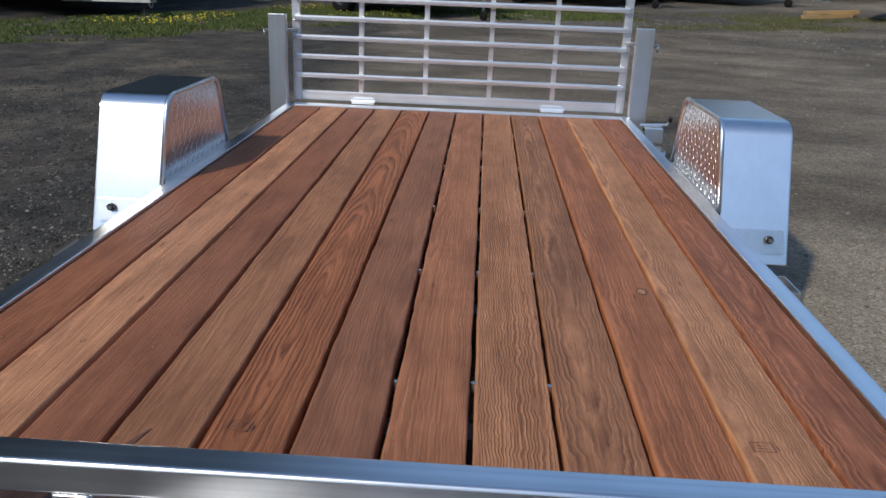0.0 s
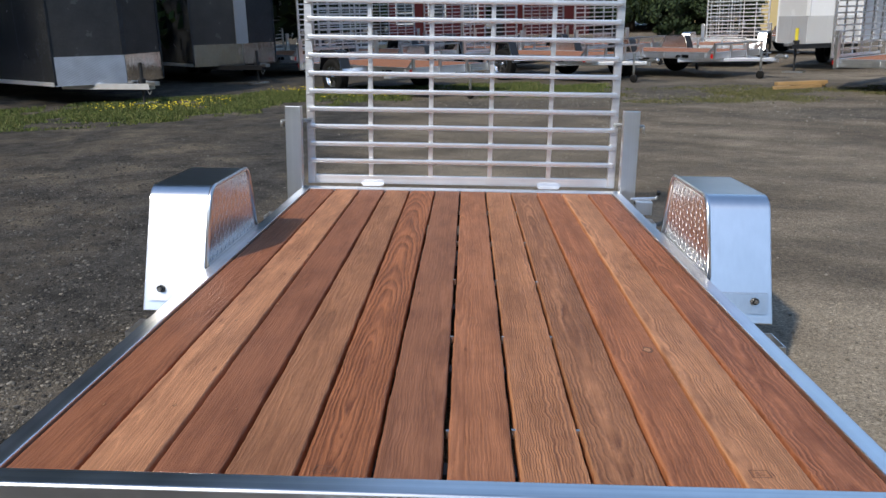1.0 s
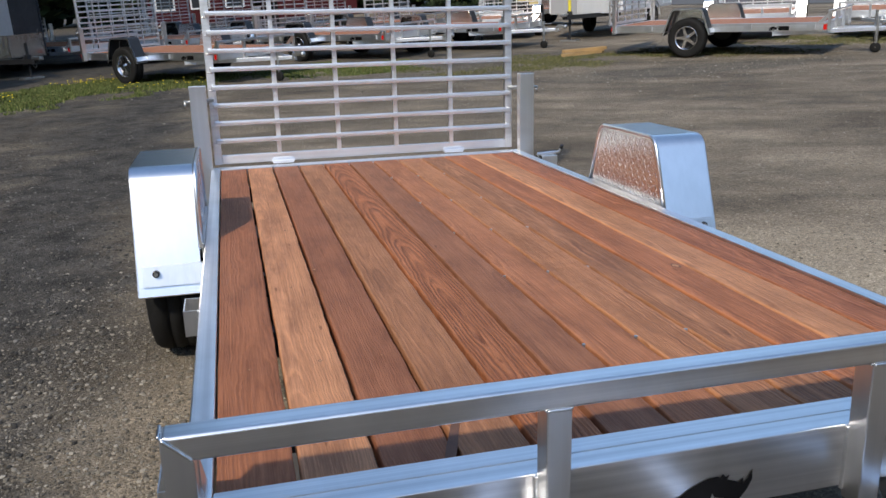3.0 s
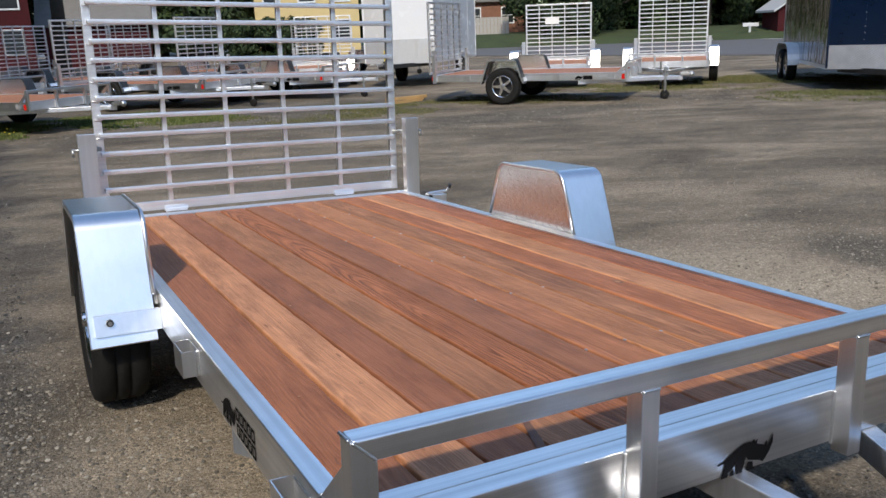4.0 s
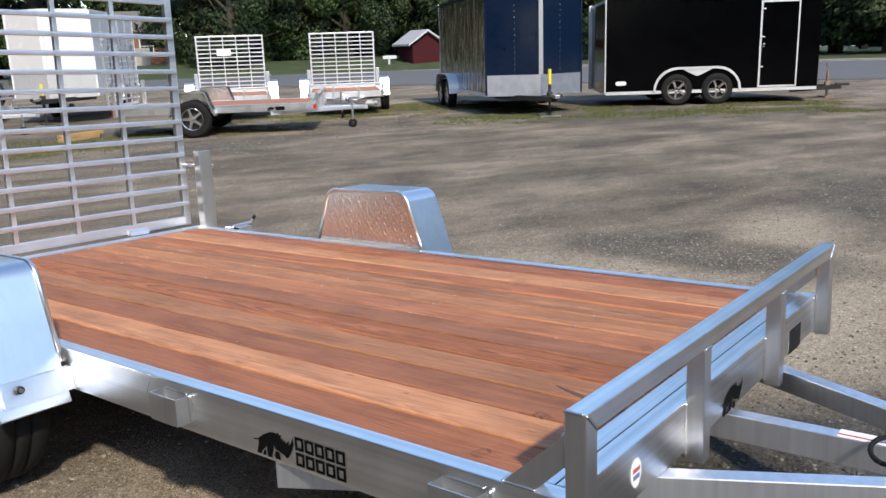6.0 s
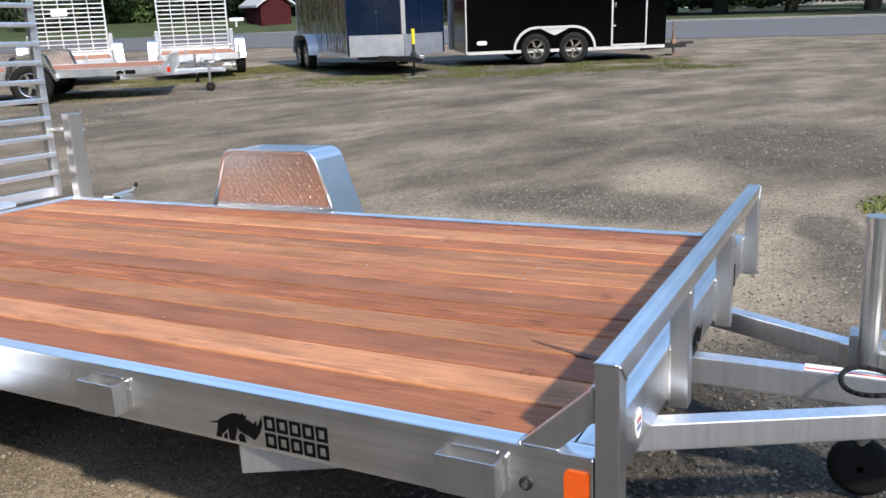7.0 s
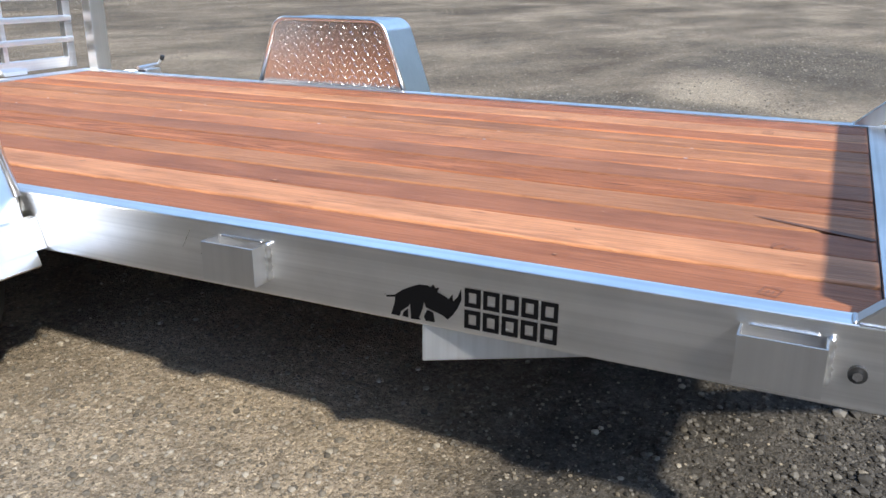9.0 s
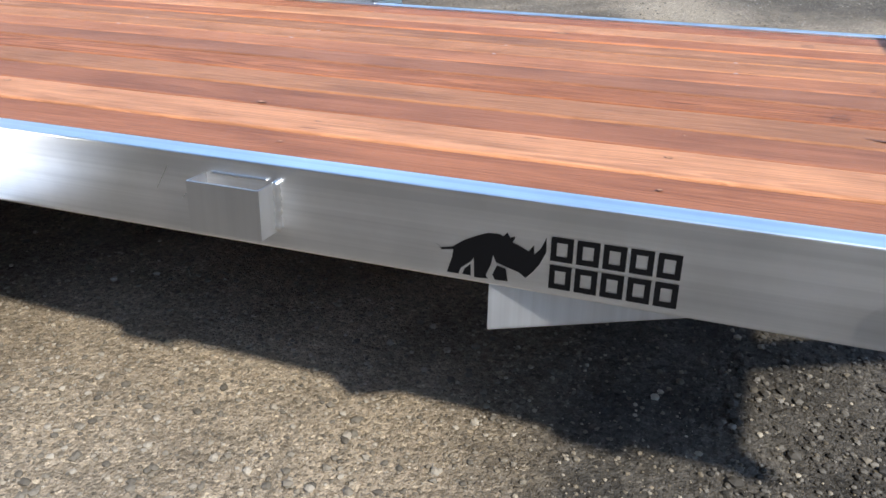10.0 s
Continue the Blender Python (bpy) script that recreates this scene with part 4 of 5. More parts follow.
            bm.faces.new([bm.verts.new((x + r * f * 0.8 * w * math.cos(a), y + r * f * 1.25 * w * math.sin(a), z)) for a, w in ((math.tau * i / 18, krng.uniform(0.75, 1.1)) for i in range(18))])
            k = part("heart" if k else "knot", bm, mat, k or t)
    bm = bmesh.new()
    a, c = Vector((-0.378, 0.335)), Vector((-0.457, 0.106))
    n = Vector((0.93, -0.36))
    ws = (0.001, 0.005, 0.0075, 0.0085, 0.0095, 0.011, 0.01)
    up = [a.lerp(c, i / 6) + n * w for i, w in enumerate(ws)]
    dn = [a.lerp(c, i / 6) - n * w for i, w in enumerate(ws)]
    for i in range(6):
        bm.faces.new([bm.verts.new((p.x, p.y, 0.5467)) for p in (up[i], up[i + 1], dn[i + 1], dn[i])])
    part("dark_streak", bm, STREAK, t, "dark tapering streak on the deck boards")
    # round grommet with a bright stud on the side rail
    bm = bmesh.new()
    rod(bm, (-0.9255, 0.13, 0.477), (-0.932, 0.13, 0.477), 0.0135, 20)
    g = part("grommet", bm, BLACK_STEEL, t)
    bm = bmesh.new()
    rod(bm, (-0.932, 0.13, 0.477), (-0.938, 0.13, 0.477), 0.0075, 6)
    part("stud", bm, CHROME, g)
    # weld beads
    bm = bmesh.new()
    for s in (-1, 1):
        for y in (0.236, 1.237):
            for k in (-1,):
                bead(bm, (s * 0.93, y + k * 0.0655, 0.45), (s * 0.93, y + k * 0.0655, 0.53), 0.0064, 0.011)
            bead(bm, (s * 0.928, y - 0.05, 0.527), (s * 0.928, y + 0.05, 0.527), 0.0025, 0.006)
        bead(bm, (s * 0.927, 0.003, 0.405), (s * 0.927, 0.003, 0.55), 0.004)
        bead(bm, (s * 0.924, 0.001, 0.62), (s * 0.924, 0.001, 0.69), 0.004)
        bead(bm, (s * 0.923, 0.145, 0.553), (s * 0.884, 0.145, 0.553), 0.0035)
        bead(bm, (s * 0.923, 0.068, 0.553), (s * 0.923, 0.14, 0.553), 0.0025)
        bead(bm, (s * 0.93, -0.0485, 0.735), (s * 0.888, -0.0485, 0.695), 0.0028)
        bead(bm, (s * 0.876, -0.001, 0.42), (s * 0.876, -0.001, 0.55), 0.004)
        bead(bm, (s * 0.934, -0.045, 0.7375), (s * 0.934, -0.003, 0.7375), 0.003)
    for x in (-0.308, 0.325):
        for k in (-1, 1):
            bead(bm, (x + k * 0.024, -0.002, 0.415), (x + k * 0.024, -0.002, 0.55), 0.004)
            bead(bm, (x + k * 0.022, -0.046, 0.693), (x + k * 0.022, -0.006, 0.693), 0.0035)
        bead(bm, (x - 0.022, -0.048, 0.693), (x + 0.022, -0.048, 0.693), 0.003)
    tagged(part("weld", bm, WELD, t, "bright weld beads", smooth=True), kind="stuff")
    # two bright handling scratches on the side rail
    for (ya, za), (yb, zb) in (((1.392, 0.487), (1.368, 0.527)), ((1.345, 0.478), (1.33, 0.492))):
        bm = bmesh.new()
        beam(bm, (-0.9252, ya, za), (-0.9252, yb, zb), 0.0009, 0.0009)
        part("scratch", bm, CHROME, t)
    # gate latch on the right side rail: bracket, sliding rod and black knob
    bm = bmesh.new()
    box(bm, 0.95, 1.04, 3.285, 3.36, 0.488, 0.562, 0.004)
    rod(bm, (1.0, 3.36, 0.54), (1.0, 3.48, 0.535), 0.012, 10)
    rod(bm, (0.93, 3.325, 0.568), (1.065, 3.325, 0.574), 0.009, 10)
    rod(bm, (1.065, 3.325, 0.572), (1.068, 3.3, 0.605), 0.007, 8)
    la = part("latch", bm, ALU_SHEET, t, "gate latch with sliding rod")
    # black strip for the shade in the latch's slot
    part("slot_shade", boxed(0.949, 0.951, 3.3, 3.345, 0.54, 0.556), BLACK_STEEL, la)
    bm = bmesh.new()
    rod(bm, (1.068, 3.302, 0.598), (1.069, 3.292, 0.618), 0.011, 10)
    part("knob", bm, BLACK_STEEL, la)


utility_trailer(TRAILER, 3.67, True, "aluminium utility trailer with red-brown plank deck and raised ramp gate", "utility trailers", (0.385, 0.44))


# ---- the rest of the yard ----
def turned(x, y, deg, z=0.0):
    return Matrix.Translation((x, y, z)) @ pose(0, 0, 0, 0, 0, deg)


def set_by(px, py, deg, lx, ly):
    """The pose that lays the trailer's own point (lx, ly) on (px, py) of the yard."""
    v = pose(0, 0, 0, 0, 0, deg) @ Vector((lx, ly, 0))
    return turned(px - v.x, py - v.y, deg)


back = utility_trailer(set_by(7.0, 12.17, 41, -1.15, 2.27), 3.70, False, "aluminium utility trailer with plank deck and black fenders", "utility trailers", (0.337, 0.337), 2, BLACK_STEEL)
for px, py, deg, lx, ly in ((-2.6, 15.0, 42, -1.15, 2.27), (3.43, 16.2, 42, -0.13, -0.62), (6.08, 16.5, 42, -0.13, -0.62), (-0.6, 19.8, 42, -0.13, -0.62), (2.3, 20.6, 42, -0.13, -0.62), (5.2, 21.8, 42, -0.13, -0.62),
                           (-3.2, 19.8, 42, -0.13, -0.62), (0.4, 24.0, 42, -0.13, -0.62), (11.5, 24.5, 42, -0.13, -0.62)):
    copy_thing(back, set_by(px, py, deg, lx, ly))
short = utility_trailer(set_by(11.56, 16.6, -40, 0, 2.74) @ Matrix.Diagonal((0.92, 1, 1, 1)), 2.70, False, "short aluminium utility trailer with white sunlit fenders", "utility trailers", (0.337, 0.337), 3)
copy_thing(short, set_by(13.65, 14.72, -45, 0, 2.74))
copy_thing(short, set_by(7.4, 22.5, -30, 0, 2.74))
part("price_card", boxed(-0.36, 0.02, 2.694, 2.704, 1.44, 1.6, bevel=0.002), PAPER, short, "white card on the gate")

PAINT_BLACK = plain("gloss_black", (0.0012, 0.0013, 0.0018), 0.12, 0.0, 0.2, 3, spec=0.09)
PAINT_BLUE = plain("gloss_blue", (0.0035, 0.0105, 0.03), 0.1, 0.0, 0.12, 3)
def wavy_sheet(name, colour, rough, tall, metal=1.0):
    """Thin polished sheet that bulges between its fixings: upright waves that break the reflection."""
    m, nt, b = material(name)
    b.inputs["Metallic"].default_value = metal
    b.inputs["Roughness"].default_value = rough
    b.inputs["Base Color"].default_value = (*colour, 1)
    wave = noise_tex(nt, coords(nt, (2.2, 2.2, 0.7)), 1.6, 3.0, 0.5, 0.6)
    bump(nt, wave, b, 1.0, tall)
    return m


MIRROR_SHEET = wavy_sheet("mirror_sheet", (0.9, 0.88, 0.86), 0.1, 0.01)
BRIGHT_SHEET = wavy_sheet("bright_sheet", (0.8, 0.81, 0.82), 0.15, 0.03, 0.5)
NOSE_STRIP = plain("nose_strip", (0.42, 0.42, 0.43), 0.5, 0.7, 0.35, 60, 0.002)
POLISHED = wavy_sheet("polished_dark", (0.2, 0.19, 0.19), 0.06, 0.06)
DULL_SHEET = wavy_sheet("dull_sheet", (0.4, 0.4, 0.4), 0.22, 0.03)
RUSTY = plain("rusty_steel", (0.3, 0.2, 0.14), 0.6, 0.6, 0.3, 20)
PAINT_CHAR = plain("gloss_charcoal", (0.036, 0.038, 0.042), 0.24, 0.0, 0.25, 3, spec=0.42)
PAINT_WHITE = plain("gloss_white", (0.7, 0.71, 0.72), 0.25, 0.0, 0.04, 3, coat=0.4)


def tread_far():
    """Tread plate: short raised bars in a crossed pattern, 1.5 cm apart."""
    m, nt, b = material("tread_plate")
    b.inputs["Metallic"].default_value = 1.0
    b.inputs["Roughness"].default_value = 0.42
    v = coords(nt, (1, 1, 1))
    sep = nt.nodes.new("ShaderNodeSeparateXYZ")
    nt.links.new(v, sep.inputs[0])
    u = math_node(nt, "MULTIPLY", math_node(nt, "ADD", sep.outputs[0], sep.outputs[1]), 210.0)
    w = math_node(nt, "MULTIPLY", sep.outputs[2], 210.0)
    h = math_node(nt, "MULTIPLY", math_node(nt, "SINE", u), math_node(nt, "SINE", w))
    up = math_node(nt, "GREATER_THAN", h, 0.35)
    smear = noise_tex(nt, v, 5.0, 4.0)
    tone = ramp(nt, smear, [(0.3, (0.48, 0.48, 0.49)), (0.7, (0.64, 0.64, 0.65))])
    nt.links.new(mix_col(nt, math_node(nt, "MULTIPLY", up, 0.5), tone, (0.8, 0.8, 0.8)), b.inputs["Base Color"])
    bump(nt, h, b, 0.8, 0.003)
    return m


TREAD_FAR = tread_far()
TRIM = plain("bright_trim", (0.74, 0.74, 0.74), 0.35, 0.45, 0.08)
YELLOW = plain("yellow_cap", (0.75, 0.62, 0.05), 0.4)


def enclosed_trailer(m, paint, label, L=5.2, W=2.13, H=2.15, nose=0.55, axles=2, axle_y=3.1, door=True, z0=0.46, cap=True, guard_h=0.4, door_y=0.45, strip_w=0.045, tongue_mat=None, sticker=False, tyre=1.0, spread=0.42, sheet=(), guard=True, rivets=False, strip_nose=True, polished=(), crank=False, sheet_mat=None, arch=(0.42, 0.40), back_post=0.03, jack_y=-1.05, low_jack=False, outside=False):
    t = root("enclosed_trailer", m, label, "trailer", "enclosed trailers")
    z1, h = z0 + H, W / 2
    bm = bmesh.new()
    prism(bm, [(-h, 0), (0, -nose), (h, 0), (h, L), (-h, L)], "z", z0, z1)
    bmesh.ops.bevel(bm, geom=[e for e in bm.edges if abs(e.verts[0].co.z - e.verts[1].co.z) < 0.01 and e.verts[0].co.z > 1], offset=0.04, segments=3, affect="EDGES")
    body = part("body", bm, paint, t)
    # seams and rivets of the side sheets
    for s in (-1, 1):
        for k in range(1, 5):
            y = L * k / 5
            part("seam", boxed(*sorted((s * (h + 0.001), s * (h + 0.006))), y - 0.012, y + 0.012, z0 + 0.05, z1 - 0.06), paint, body)
    for s in (-1, 1):
        part("lower_trim", boxed(*sorted((s * (h + 0.001), s * (h + 0.02))), 0.02, L, z0 - 0.02, z0 + 0.05), TRIM, t)
        part("roof_trim", boxed(*sorted((s * (h + 0.001), s * (h + 0.018))), 0.02, L, z1 - 0.09, z1 - 0.03), paint, t)
        # stone guard on the nose
        d = Vector((s * h, 0, 0)) - Vector((0, -nose, 0))
        n = Vector((d.y, -d.x, 0)).normalized()
        if n.y > 0:
            n = -n
        a, b = Vector((0, -nose, 0)) + n * 0.006, Vector((s * h, 0, 0)) + n * 0.006
        if polished and s in polished:
            part("side_sheet", boxed(*sorted((s * (h + 0.007), s * (h + 0.011))), 0.005, L - 0.005, z0 + 0.06, z1 - 0.1), POLISHED, body, "polished mirror-dark side sheet")
        if rivets:
            bm = bmesh.new()
            for u in (0.47,):
                c = Vector((0, -nose, 0)).lerp(Vector((s * h, 0, 0)), u) + n * 0.002
                for k in range(14):
                    bmesh.ops.create_icosphere(bm, subdivisions=1, radius=0.007, matrix=Matrix.Translation((c.x, c.y, z0 + guard_h + 0.1 + k * 0.12)))
            tagged(part("rivets", bm, TRIM, body), kind="stuff")
        if not guard:
            continue
        bm = bmesh.new()
        q = [a, b, b + n * 0.006, a + n * 0.006]
        v, fs = hexa(bm, [(p.x, p.y, z0 - 0.02) for p in q] + [(p.x, p.y, z0 + guard_h) for p in q])
        bmesh.ops.recalc_face_normals(bm, faces=fs)
        part("stone_guard", bm, (sheet_mat or CHROME) if s in sheet else TREAD_FAR, t, "mirror bright sheet stone guard" if s in sheet else "bright tread plate stone guard")
        part("corner_trim", boxed(s * h - 0.02, s * h + 0.02, -0.024, 0.0, z0, z1 - 0.03), paint, t)
    part("nose_trim", boxed(-strip_w, strip_w, -nose - 0.02, -nose + 0.01, z0 + guard_h, z1 - 0.03), NOSE_STRIP if strip_nose else paint, t)
    if sticker:
        # red price tag with pale bars on the nose
        d = (Vector((h, 0, 0)) - Vector((0, -nose, 0))).normalized()
        n = Vector((d.y, -d.x, 0))
        tag = None
        for u0, u1, za, zb, k, mat in ((0.06, 0.36, 1.5, 1.72, 0.004, RED), (0.1, 0.32, 1.56, 1.585, 0.008, PAPER), (0.1, 0.32, 1.61, 1.66, 0.008, PAPER)):
            bm = bmesh.new()
            p0, p1 = Vector((0, -nose, 0)) + d * u0 + n * k, Vector((0, -nose, 0)) + d * u1 + n * k
            q = [p0, p1, p1 + n * 0.003, p0 + n * 0.003]
            fs = hexa(bm, [(p.x, p.y, z0 + za) for p in q] + [(p.x, p.y, z0 + zb) for p in q])[1]
            bmesh.ops.recalc_face_normals(bm, faces=fs)
            if tag:
                part("bar", bm, mat, tag)
            else:
                tag = part("price_tag", bm, mat, body, "red tag with pale bars")
    # rear corner posts and door with its lock bar
    for s in (-1, 1):
        part("rear_post", boxed(*sorted((s * (h - 0.06), s * (h + 0.015))), L + 0.001, L + (back_post if s > 0 else 0.03), z0, z1 - 0.02, bevel=0.008), TRIM, t)
    for za, zb in ((z0, z0 + 0.035), (z1 - 0.075, z1 - 0.02)):
        part("rear_frame", boxed(-h + 0.061, h - 0.061, L + 0.001, L + 0.03, za, zb), TRIM, t)
    part("rear_door", boxed(-h + 0.07, h - 0.07, L + 0.001, L + 0.025, z0 + 0.04, z1 - 0.08), paint, t)
    # wheels in a rounded double fender
    ys = [axle_y - spread, axle_y + spread] if axles == 2 else [axle_y]
    for s in (-1, 1):
        for y in ys:
            mm = Matrix.Translation((s * (h + (0.13 if outside else -0.06)), y, 0.335 * tyre)) @ pose(0, 0, 0, 0, 90 * s, 0) @ Matrix.Scale(tyre, 4)
            bm = bmesh.new()
            lathe(bm, [(0.19, -0.09), (0.24, -0.1), (0.3, -0.1), (0.33, -0.08), (0.335, 0.0), (0.33, 0.08), (0.3, 0.1), (0.24, 0.1), (0.19, 0.085)], 32, mm)
            w = part("tyre", bm, RUBBER, t, smooth=True)
            bm = bmesh.new()
            lathe(bm, [(0.2, 0.06), (0.198, 0.09), (0.185, 0.085), (0.17, 0.04), (0.0, 0.04)], 28, mm)
            part("rim", bm, BLACK_STEEL, w)
            bm = bmesh.new()
            for i in range(5):
                a = math.tau * i / 5 + 0.4
                d, u = Vector((math.cos(a), math.sin(a), 0)), Vector((-math.sin(a), math.cos(a), 0))
                q = [d * 0.03 - u * 0.022, d * 0.03 + u * 0.022, d * 0.19 + u * 0.026, d * 0.19 - u * 0.026]
                hexa(bm, [mm @ (v + Vector((0, 0, 0.05))) for v in q] + [mm @ (v + Vector((0, 0, 0.088))) for v in q])
            bmesh.ops.recalc_face_normals(bm, faces=bm.faces[:])
            part("spokes", bm, CHROME, w)
            bm = bmesh.new()
            lathe(bm, [(0.19, 0.07), (0.2, 0.094), (0.207, 0.094), (0.207, 0.08)], 28, mm)
            part("rim_lip", bm, CHROME, w)
        bm = bmesh.new()
        c0, c1, rr, ca = ys[0], ys[-1], arch[0] * tyre, arch[1]
        arc = [(c0 + rr * math.cos(math.radians(a)), ca + rr * math.sin(math.radians(a))) for a in range(180, 89, -15)]
        arc += [((c0 + c1) / 2, ca + rr)] if axles == 2 else []
        arc += [(c1 + rr * math.cos(math.radians(a)), ca + rr * math.sin(math.radians(a))) for a in range(90, -1, -15)]
        thick = 0.97 if outside else 0.9
        inner = [((c0 + c1) / 2 + (y - (c0 + c1) / 2) * (thick * 0.5 + 0.5), ca + (z - ca) * thick) for y, z in arc]
        prism(bm, arc + inner[::-1], "x", *sorted((s * (h + 0.012), s * (h + (0.26 if outside else 0.05)))))
        cover = part("fender", bm, TRIM, t, "bright rounded wheel arch")
        if axles == 2 and not outside:
            mid = (c0 + c1) / 2
            bm = bmesh.new()
            prism(bm, [(mid - 0.36, ca + rr * 0.93), (mid - 0.12, ca + rr * 0.7), (mid, ca + rr * 0.6), (mid + 0.12, ca + rr * 0.7), (mid + 0.36, ca + rr * 0.93)], "x", *sorted((s * (h + 0.004), s * (h + 0.03))))
            part("arch_web", bm, TRIM, cover)
    # side door with its bright frame on the kerb side
    if door:
        for y0, y1, za, zb in ((door_y, door_y + 0.03, z0 + 0.06, z1 - 0.14), (door_y + 0.81, door_y + 0.85, z0 + 0.06, z1 - 0.14), (door_y + 0.04, door_y + 0.81, z0 + 0.06, z0 + 0.1), (door_y + 0.04, door_y + 0.81, z1 - 0.18, z1 - 0.14)):
            part("door_frame", boxed(-h - 0.022, -h - 0.001, y0, y1, za, zb), TRIM, t)
        for z in (z0 + 0.5, z0 + 1.15, z0 + 1.75):
            part("hinge", boxed(-h - 0.035, -h - 0.023, door_y + 0.75, door_y + 0.85, z, z + 0.03), TRIM, t)
        part("door_lock", boxed(-h - 0.05, -h - 0.023, door_y + 0.74, door_y + 0.79, z0 + 0.93, z0 + 1.02, bevel=0.01), CHROME, t)
        part("badge", rounded(-h - 0.012, -h - 0.007, L - 0.46, L - 0.22, z0 + 0.19, z0 + 0.28, 0.044), PAPER, t, "white oval badge")
    # tongue, jack with a capped post
    end = jack_y - 0.3
    for s in (-1, 1):
        bm = bmesh.new()
        beam(bm, (s * 0.75, 0.4, z0 - 0.05), (s * 0.03, end, z0 - 0.05), 0.06, 0.1)
        part("tongue_beam", bm, tongue_mat or BLACK_STEEL, t)
    bm = bmesh.new()
    box(bm, -0.05, 0.05, end - 0.2, end + 0.1, z0 - 0.03, z0 + 0.04, 0.01)
    part("coupler", bm, BLACK_STEEL if low_jack else STEEL, t)
    bm = bmesh.new()
    top = 0.62 if low_jack else 0.74
    rod(bm, (0, jack_y, 0.03), (0, jack_y, 0.4), 0.022, 12)
    rod(bm, (0, jack_y, 0.36), (0, jack_y, top), 0.032, 12)
    box(bm, -0.05, 0.05, jack_y - 0.06, jack_y + 0.06, z0 - 0.09, z0 + 0.08, 0.01)
    if crank:
        rod(bm, (0, jack_y, top), (0, jack_y, top + 0.12), 0.012, 8)
        rod(bm, (0, jack_y, top + 0.12), (-0.16, jack_y + 0.1, top + 0.12), 0.012, 8)
        rod(bm, (-0.16, jack_y + 0.1, top + 0.12), (-0.16, jack_y + 0.1, top + 0.2), 0.018, 8)
    j = part("jack", bm, RUSTY if crank else BLACK_STEEL, t)
    if cap:
        bm = bmesh.new()
        rod(bm, (0, jack_y, 0.66), (0, jack_y, 0.96), 0.037, 12)
        part("cap", bm, YELLOW, j, "yellow jack cap")
    part("foot_plate", boxed(-0.22, 0.22, jack_y - 0.11, jack_y + 0.11, 0.0, 0.03), RUSTY if crank else STEEL, j)
    bm = bmesh.new()
    for i in range(14):
        a = math.pi * i / 13
        bmesh.ops.create_icosphere(bm, subdivisions=1, radius=0.013, matrix=Matrix.Translation((0.09, jack_y + 0.05 - 0.22 * i / 13, z0 - 0.04 - 0.16 * math.sin(a))))
    part("chain", bm, STEEL, t)
    return t


enclosed_trailer(set_by(13.44, 8.83, -41, 0, 0), PAINT_BLUE, "glossy dark blue enclosed trailer with pointed nose", L=4.85, door=False, axle_y=3.5, z0=0.424, nose=0.48, rivets=True, polished=(-1,), guard_h=0.418, outside=True, arch=(0.46, 0.36))
enclosed_trailer(set_by(16.42, 6.36, 34.3, -1.28, 2.66), PAINT_BLACK, "glossy black enclosed tandem trailer with bright trim", L=4.7, W=2.56, H=2.08, z0=0.295, jack_y=-0.72, low_jack=True, axle_y=2.66, door_y=0.47, nose=0.35, tyre=1.05, spread=0.45, arch=(0.5, 0.33), back_post=0.1, guard=False, strip_nose=False, cap=False, crank=True)
enclosed_trailer(set_by(7.35, 18.05, -45, 0, -1.05), PAINT_WHITE, "white enclosed trailer with bright lower nose", L=4.2, W=1.9, H=2.0, axles=1, axle_y=2.6, door=False, z0=0.62, guard_h=0.59, strip_nose=False, sheet=(-1, 1), sheet_mat=BRIGHT_SHEET)
enclosed_trailer(turned(-6.6, 14.43, 51.5), PAINT_CHAR, "charcoal enclosed trailer with tread plate nose guard", door=False, sheet=(1,), L=6.4, axle_y=4.4, z0=0.38, cap=False, guard_h=0.49, sheet_mat=MIRROR_SHEET, strip_nose=False, tongue_mat=TRIM, sticker=True)
enclosed_trailer(turned(-5.5, 19.0, 42), PAINT_CHAR, "charcoal enclosed trailer with bright nose strip", door=False, sheet=(-1, 1), sheet_mat=DULL_SHEET, L=6.4, axle_y=4.4, z0=0.42, nose=0.4, cap=False, guard_h=0.477, strip_w=0.15)


# ---- road, verge, houses, trees ----
ASPHALT = plain("asphalt", (0.11, 0.11, 0.112), 0.9, 0.0, 0.18, 1.2)
LINE = plain("road_paint", (0.6, 0.6, 0.58), 0.8)
VERGE = plain("mown_grass", (0.04, 0.056, 0.018), 0.9, 0.0, 0.4, 0.8)


def strip(name, a, b, w, z, mat, label, category):
    a, b = Vector((*a, 0)), Vector((*b, 0))
    s = (b - a).normalized().cross(Vector((0, 0, 1))) * w
    bm = bmesh.new()
    v, fs = hexa(bm, [a + Vector((0, 0, z - 0.05)), b + Vector((0, 0, z - 0.05)), b + s + Vector((0, 0, z - 0.05)), a + s + Vector((0, 0, z - 0.05)),
                      a + Vector((0, 0, z)), b + Vector((0, 0, z)), b + s + Vector((0, 0, z)), a + s + Vector((0, 0, z))])
    bmesh.ops.recalc_face_normals(bm, faces=fs)
    return tagged(part(name, bm, mat), label, category, kind="structure")


R0, R1 = (-8.0, 175.0), (48.0, -90.0)
strip("road", R1, R0, 26.0, 0.045, ASPHALT, "grey asphalt road beyond the yard", "road")
_off = Vector((R1[0] - R0[0], R1[1] - R0[1], 0)).normalized().cross(Vector((0, 0, 1)))
_sgn = 1 if _off.x > 0 else -1
